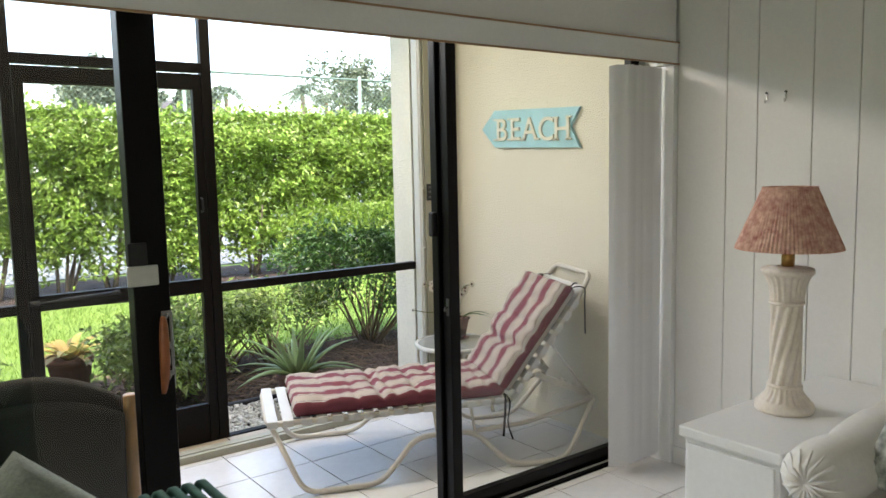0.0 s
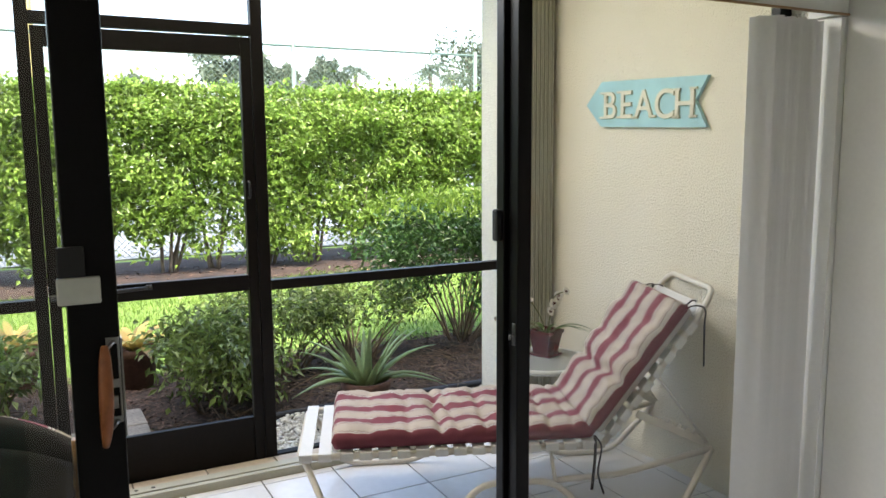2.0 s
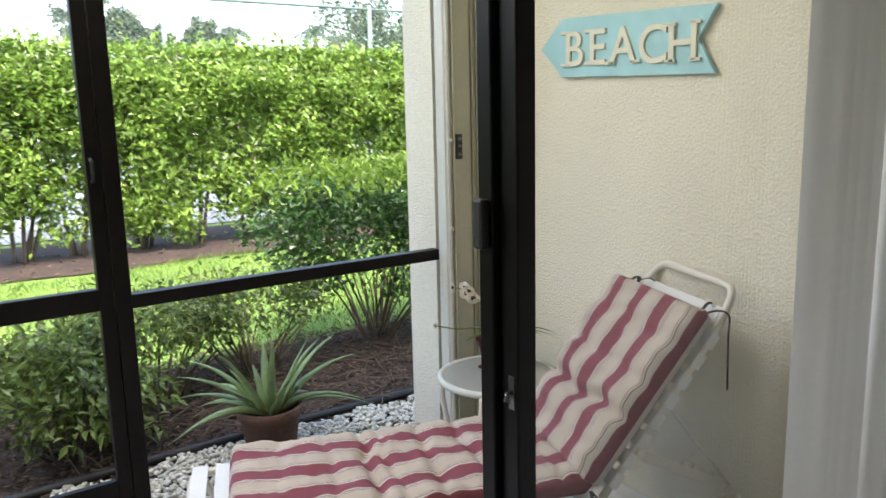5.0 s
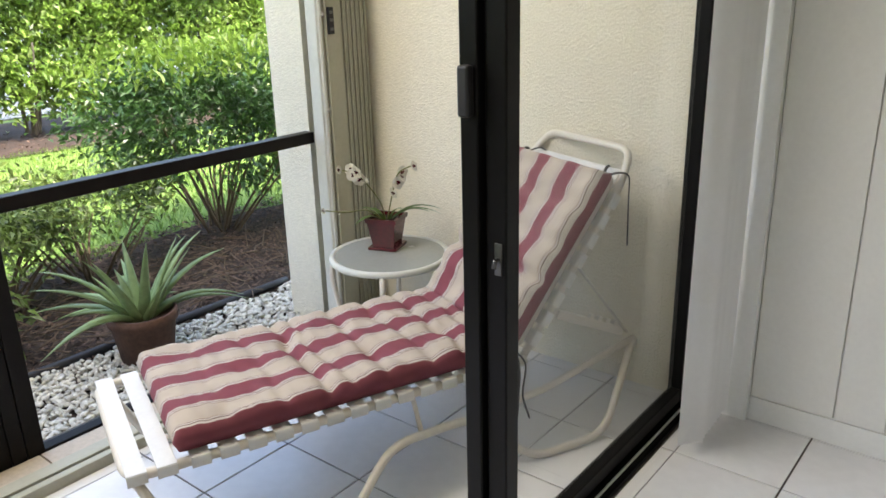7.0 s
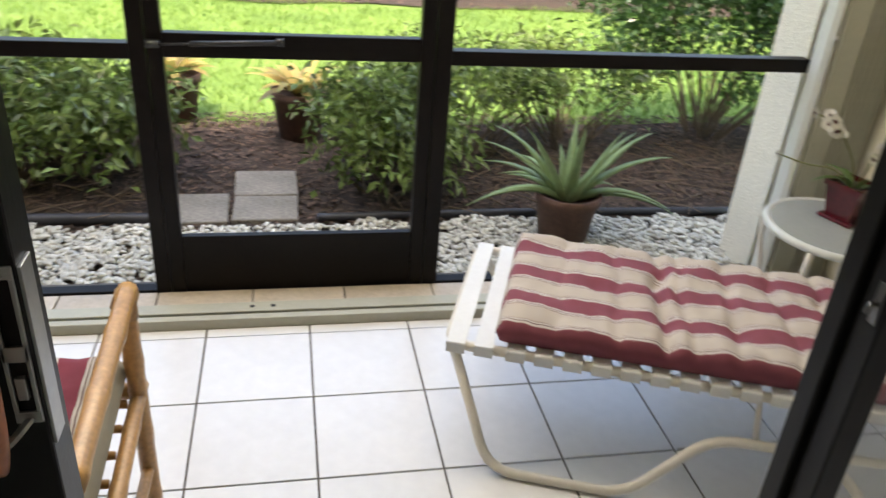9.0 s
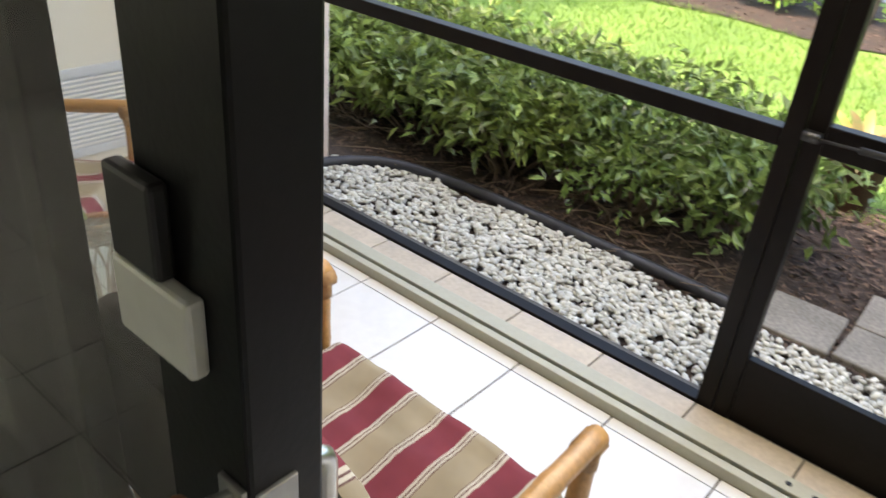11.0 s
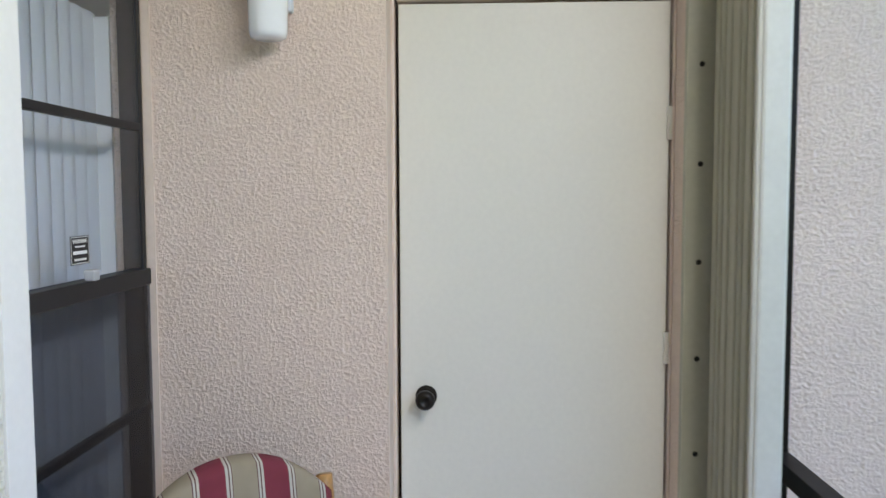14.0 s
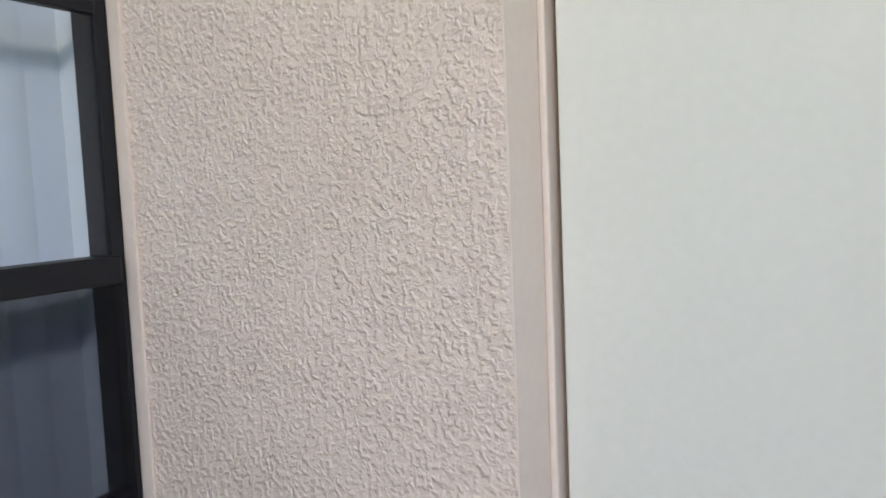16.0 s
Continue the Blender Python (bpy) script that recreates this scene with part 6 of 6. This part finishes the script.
v, f = leaves(c, 0.15, 0.08, None, 0.2)
ob = raw("crown", v, f, leafy("purple_green_leaf", (0.055, 0.07, 0.03), 0.4, 0.3, 0.4, (0.03, 0.022, 0.022)), tree)
ob["kind"] = "stuff"

# ---- distance: palms, trees, a low roof, a pole ----
# distance haze is mixed into these two greyed leaf colours
M_FAR = leafy("hazed_far_foliage", (0.12, 0.15, 0.10), 0.7, 0.2, 0.35)
M_PALM = leafy("hazed_palm_frond", (0.13, 0.17, 0.12), 0.6, 0.2, 0.25)


def palm(x, y, h, r, seed):
    t = thing("palm_tree", "distant palm tree with a ragged crown of fronds", "palm tree", pose(x, y, -0.07), "distant palms")
    rnd = random.Random(seed)
    bm = bmesh.new()
    tube(bm, smooth_line([(0, 0, 0), (0.2, 0, h * 0.5), (0.1, 0, h)], 5), 0.2, 8, taper=[0.22] * 4 + [0.17] * 7)
    part("trunk", bm, M_BARK, t, "", True)
    pts_c = []
    for k in range(26):
        a = rnd.uniform(0, 6.28)
        up = rnd.uniform(-0.4, 1.2)
        ln = r * rnd.uniform(0.8, 1.1)
        for i in range(1, 13):
            s = i / 12
            p = np.array([0.1 + math.cos(a) * ln * (s * math.cos(up) + 0.2 * s * s), math.sin(a) * ln * (s * math.cos(up) + 0.2 * s * s), h + ln * (s * math.sin(up) - 0.75 * s * s)])
            for q in range(3):
                pts_c.append(p + np.array([rnd.gauss(0, 0.08), rnd.gauss(0, 0.08), -0.15 * rnd.random()]) * r * 0.5)
    v, f = leaves(np.array(pts_c), 0.42 * r * 0.55, 0.10 * r * 0.5, None, 0.8)
    ob = raw("crown", v, f, M_PALM, t)
    ob["kind"] = "stuff"


def far_tree(x, y, h, r, seed):
    t = thing("tree", "distant round-headed tree beyond the court", "tree", pose(x, y, -0.07), "distant trees")
    bm = bmesh.new()
    stems(bm, 0, 0, 5, r * 0.5, h * 0.6, h * 0.9, 0.16, seed, 0.2, 0)
    part("trunk", bm, M_BARK, t, "", True)
    n = 2600
    k = rng.normal(size=(26, 3)) * np.array([r * 0.42, r * 0.42, r * 0.32]) + np.array([0, 0, h * 0.78])
    c = k[rng.integers(0, 26, n)] + rng.normal(size=(n, 3)) * r * 0.16
    v, f = leaves(c, 0.45, 0.25, None, 0.2)
    ob = raw("crown", v, f, M_FAR, t)
    ob["kind"] = "stuff"


for x, h, r, sd in ((19.4, 7.4, 1.5, 1), (25.8, 7.7, 1.7, 2), (27.9, 7.1, 1.5, 3), (34.5, 7.6, 1.8, 4), (-16.0, 7.4, 1.6, 5)):
    palm(x, 55, h, r, sd)
for x, top, r, sd in ((9.6, 8.6, 1.9, 6), (11.9, 8.4, 1.5, 7), (13.8, 7.3, 0.9, 8), (17.1, 7.8, 1.2, 9), (30.8, 10.4, 3.4, 10), (35.5, 9.0, 2.6, 11), (0.2, 6.9, 0.6, 12), (4.0, 6.4, 0.8, 13), (-10.0, 8.2, 2.2, 14), (-13.0, 8.0, 2.0, 15), (-31, 8.5, 3.0, 16), (-43, 8.6, 3.0, 17)):
    far_tree(x, 55, (top - 0.75 * r) / 0.78, r, sd)


def far_house(label, x, half, eaves, ridge, wall_m, roof_m):
    """A low house across the court: walls, hipped roof, chimneys at its ends, windows and a door."""
    t = thing("house", label, "house", pose(x, 58, -0.07), "distant houses")
    wall = part("wall", boxes((-half, half, -3, 3, 0, eaves)), wall_m, t)
    bm = bmesh.new()
    b4 = [bm.verts.new(p) for p in ((-half - 0.5, -3.6, eaves), (half + 0.5, -3.6, eaves), (half + 0.5, 3.6, eaves), (-half - 0.5, 3.6, eaves))]
    t2 = [bm.verts.new(p) for p in ((-half + 0.2, 0, ridge), (half - 0.2, 0, ridge))]
    for q in ((b4[0], b4[1], t2[1], t2[0]), (b4[1], b4[2], t2[1]), (b4[2], b4[3], t2[0], t2[1]), (b4[3], b4[0], t2[0]), tuple(b4[::-1])):
        bm.faces.new(q)
    roof = part("roof", bm, roof_m, t)
    for cx in (-half + 0.1, half - 0.1):
        part("chimney", boxes((cx - 0.22, cx + 0.22, -0.3, 0.3, ridge - 1.2, ridge + 0.45), (cx - 0.27, cx + 0.27, -0.35, 0.35, ridge + 0.45, ridge + 0.52), bevel=0.02), M_STUCCO_W, roof)
    for k in range(3):
        wx = -half * 0.66 + k * half * 0.66
        part("window", boxes((wx - 0.6, wx + 0.6, -3.04, -2.98, 1.2, 2.6), bevel=0.01), M_FRAME, wall)


M_SHINGLE = mat("dark_shingle", (0.075, 0.07, 0.075), rough=0.9, vary=0.2, scale=2)
far_house("distant low house with a dark hipped roof and white chimneys", 16.6, 3.3, 5.3, 6.85, M_STUCCO_W, M_SHINGLE)
far_house("distant low pale-roofed house", 5.4, 2.6, 5.2, 6.35, M_STUCCO_W, M_STUCCO_W)
pole = thing("light_pole", "tall tan court light pole beyond the fence", "light pole", pose(-2.47, 24, -0.07))
bm = bmesh.new()
tube(bm, [(0, 0, 0), (0, 0, 9)], 0.09, 10)
part("shaft", bm, mat("tan_pole_paint", (0.42, 0.34, 0.12), rough=0.6), pole, "", True)
part("base_plate", boxes((-0.2, 0.2, -0.2, 0.2, 0, 0.05)), M_STEEL, pole)
post = thing("light_pole", "slender grey street light far beyond the court", "light pole", pose(-4.0, 48, -0.07))
bm = bmesh.new()
tube(bm, [(0, 0, 0), (0, 0, 7.6)], 0.07, 8, taper=[0.09, 0.05])
part("shaft", bm, M_CREAM_L, post, "", True)
bm = bmesh.new()
tube(bm, smooth_line([(0, 0, 7.3), (-0.4, 0, 7.55), (-1.0, 0, 7.6)], 4), 0.03, 6)
part("lamp_arm", bm, M_CREAM_L, post, "", True)

# ---- floor tiles, laid last ----
P = 0.335
bm = bmesh.new()
box(bm, -P / 2 + 0.003, P / 2 - 0.003, -P / 2 + 0.003, P / 2 - 0.003, -0.006, 0.0, bevel=0.0015)
floor_ob = bpy.data.objects["floor"]
tile = part("tile", bm, M_TILE, floor_ob)
tile_me = tile.data
first = True


def lay(x0, x1, y0, y1):
    """One tile, cut to the given field."""
    global first
    m = Matrix.LocRotScale(((x0 + x1) / 2, (y0 + y1) / 2, 0), None, ((x1 - x0) / P, (y1 - y0) / P, 1))
    if first:
        tile.matrix_basis = m
        first = False
    else:
        share("tile", tile_me, m, floor_ob)


def field(xa, xb, ya, yb, ox, oy):
    x = ox + math.floor((xa - ox) / P) * P
    while x < xb - 0.02:
        y = oy + math.floor((ya - oy) / P) * P
        while y < yb - 0.02:
            a, b, c, d = max(x, xa), min(x + P, xb), max(y, ya), min(y + P, yb)
            if b - a > 0.02 and d - c > 0.02:
                lay(a, b, c, d)
            y += P
        x += P


field(-4.88, -0.002, 0.452, 1.730, -0.07, 1.35)
field(-6.2, 0.002, -5.0, 0.334, -0.02, -0.045)
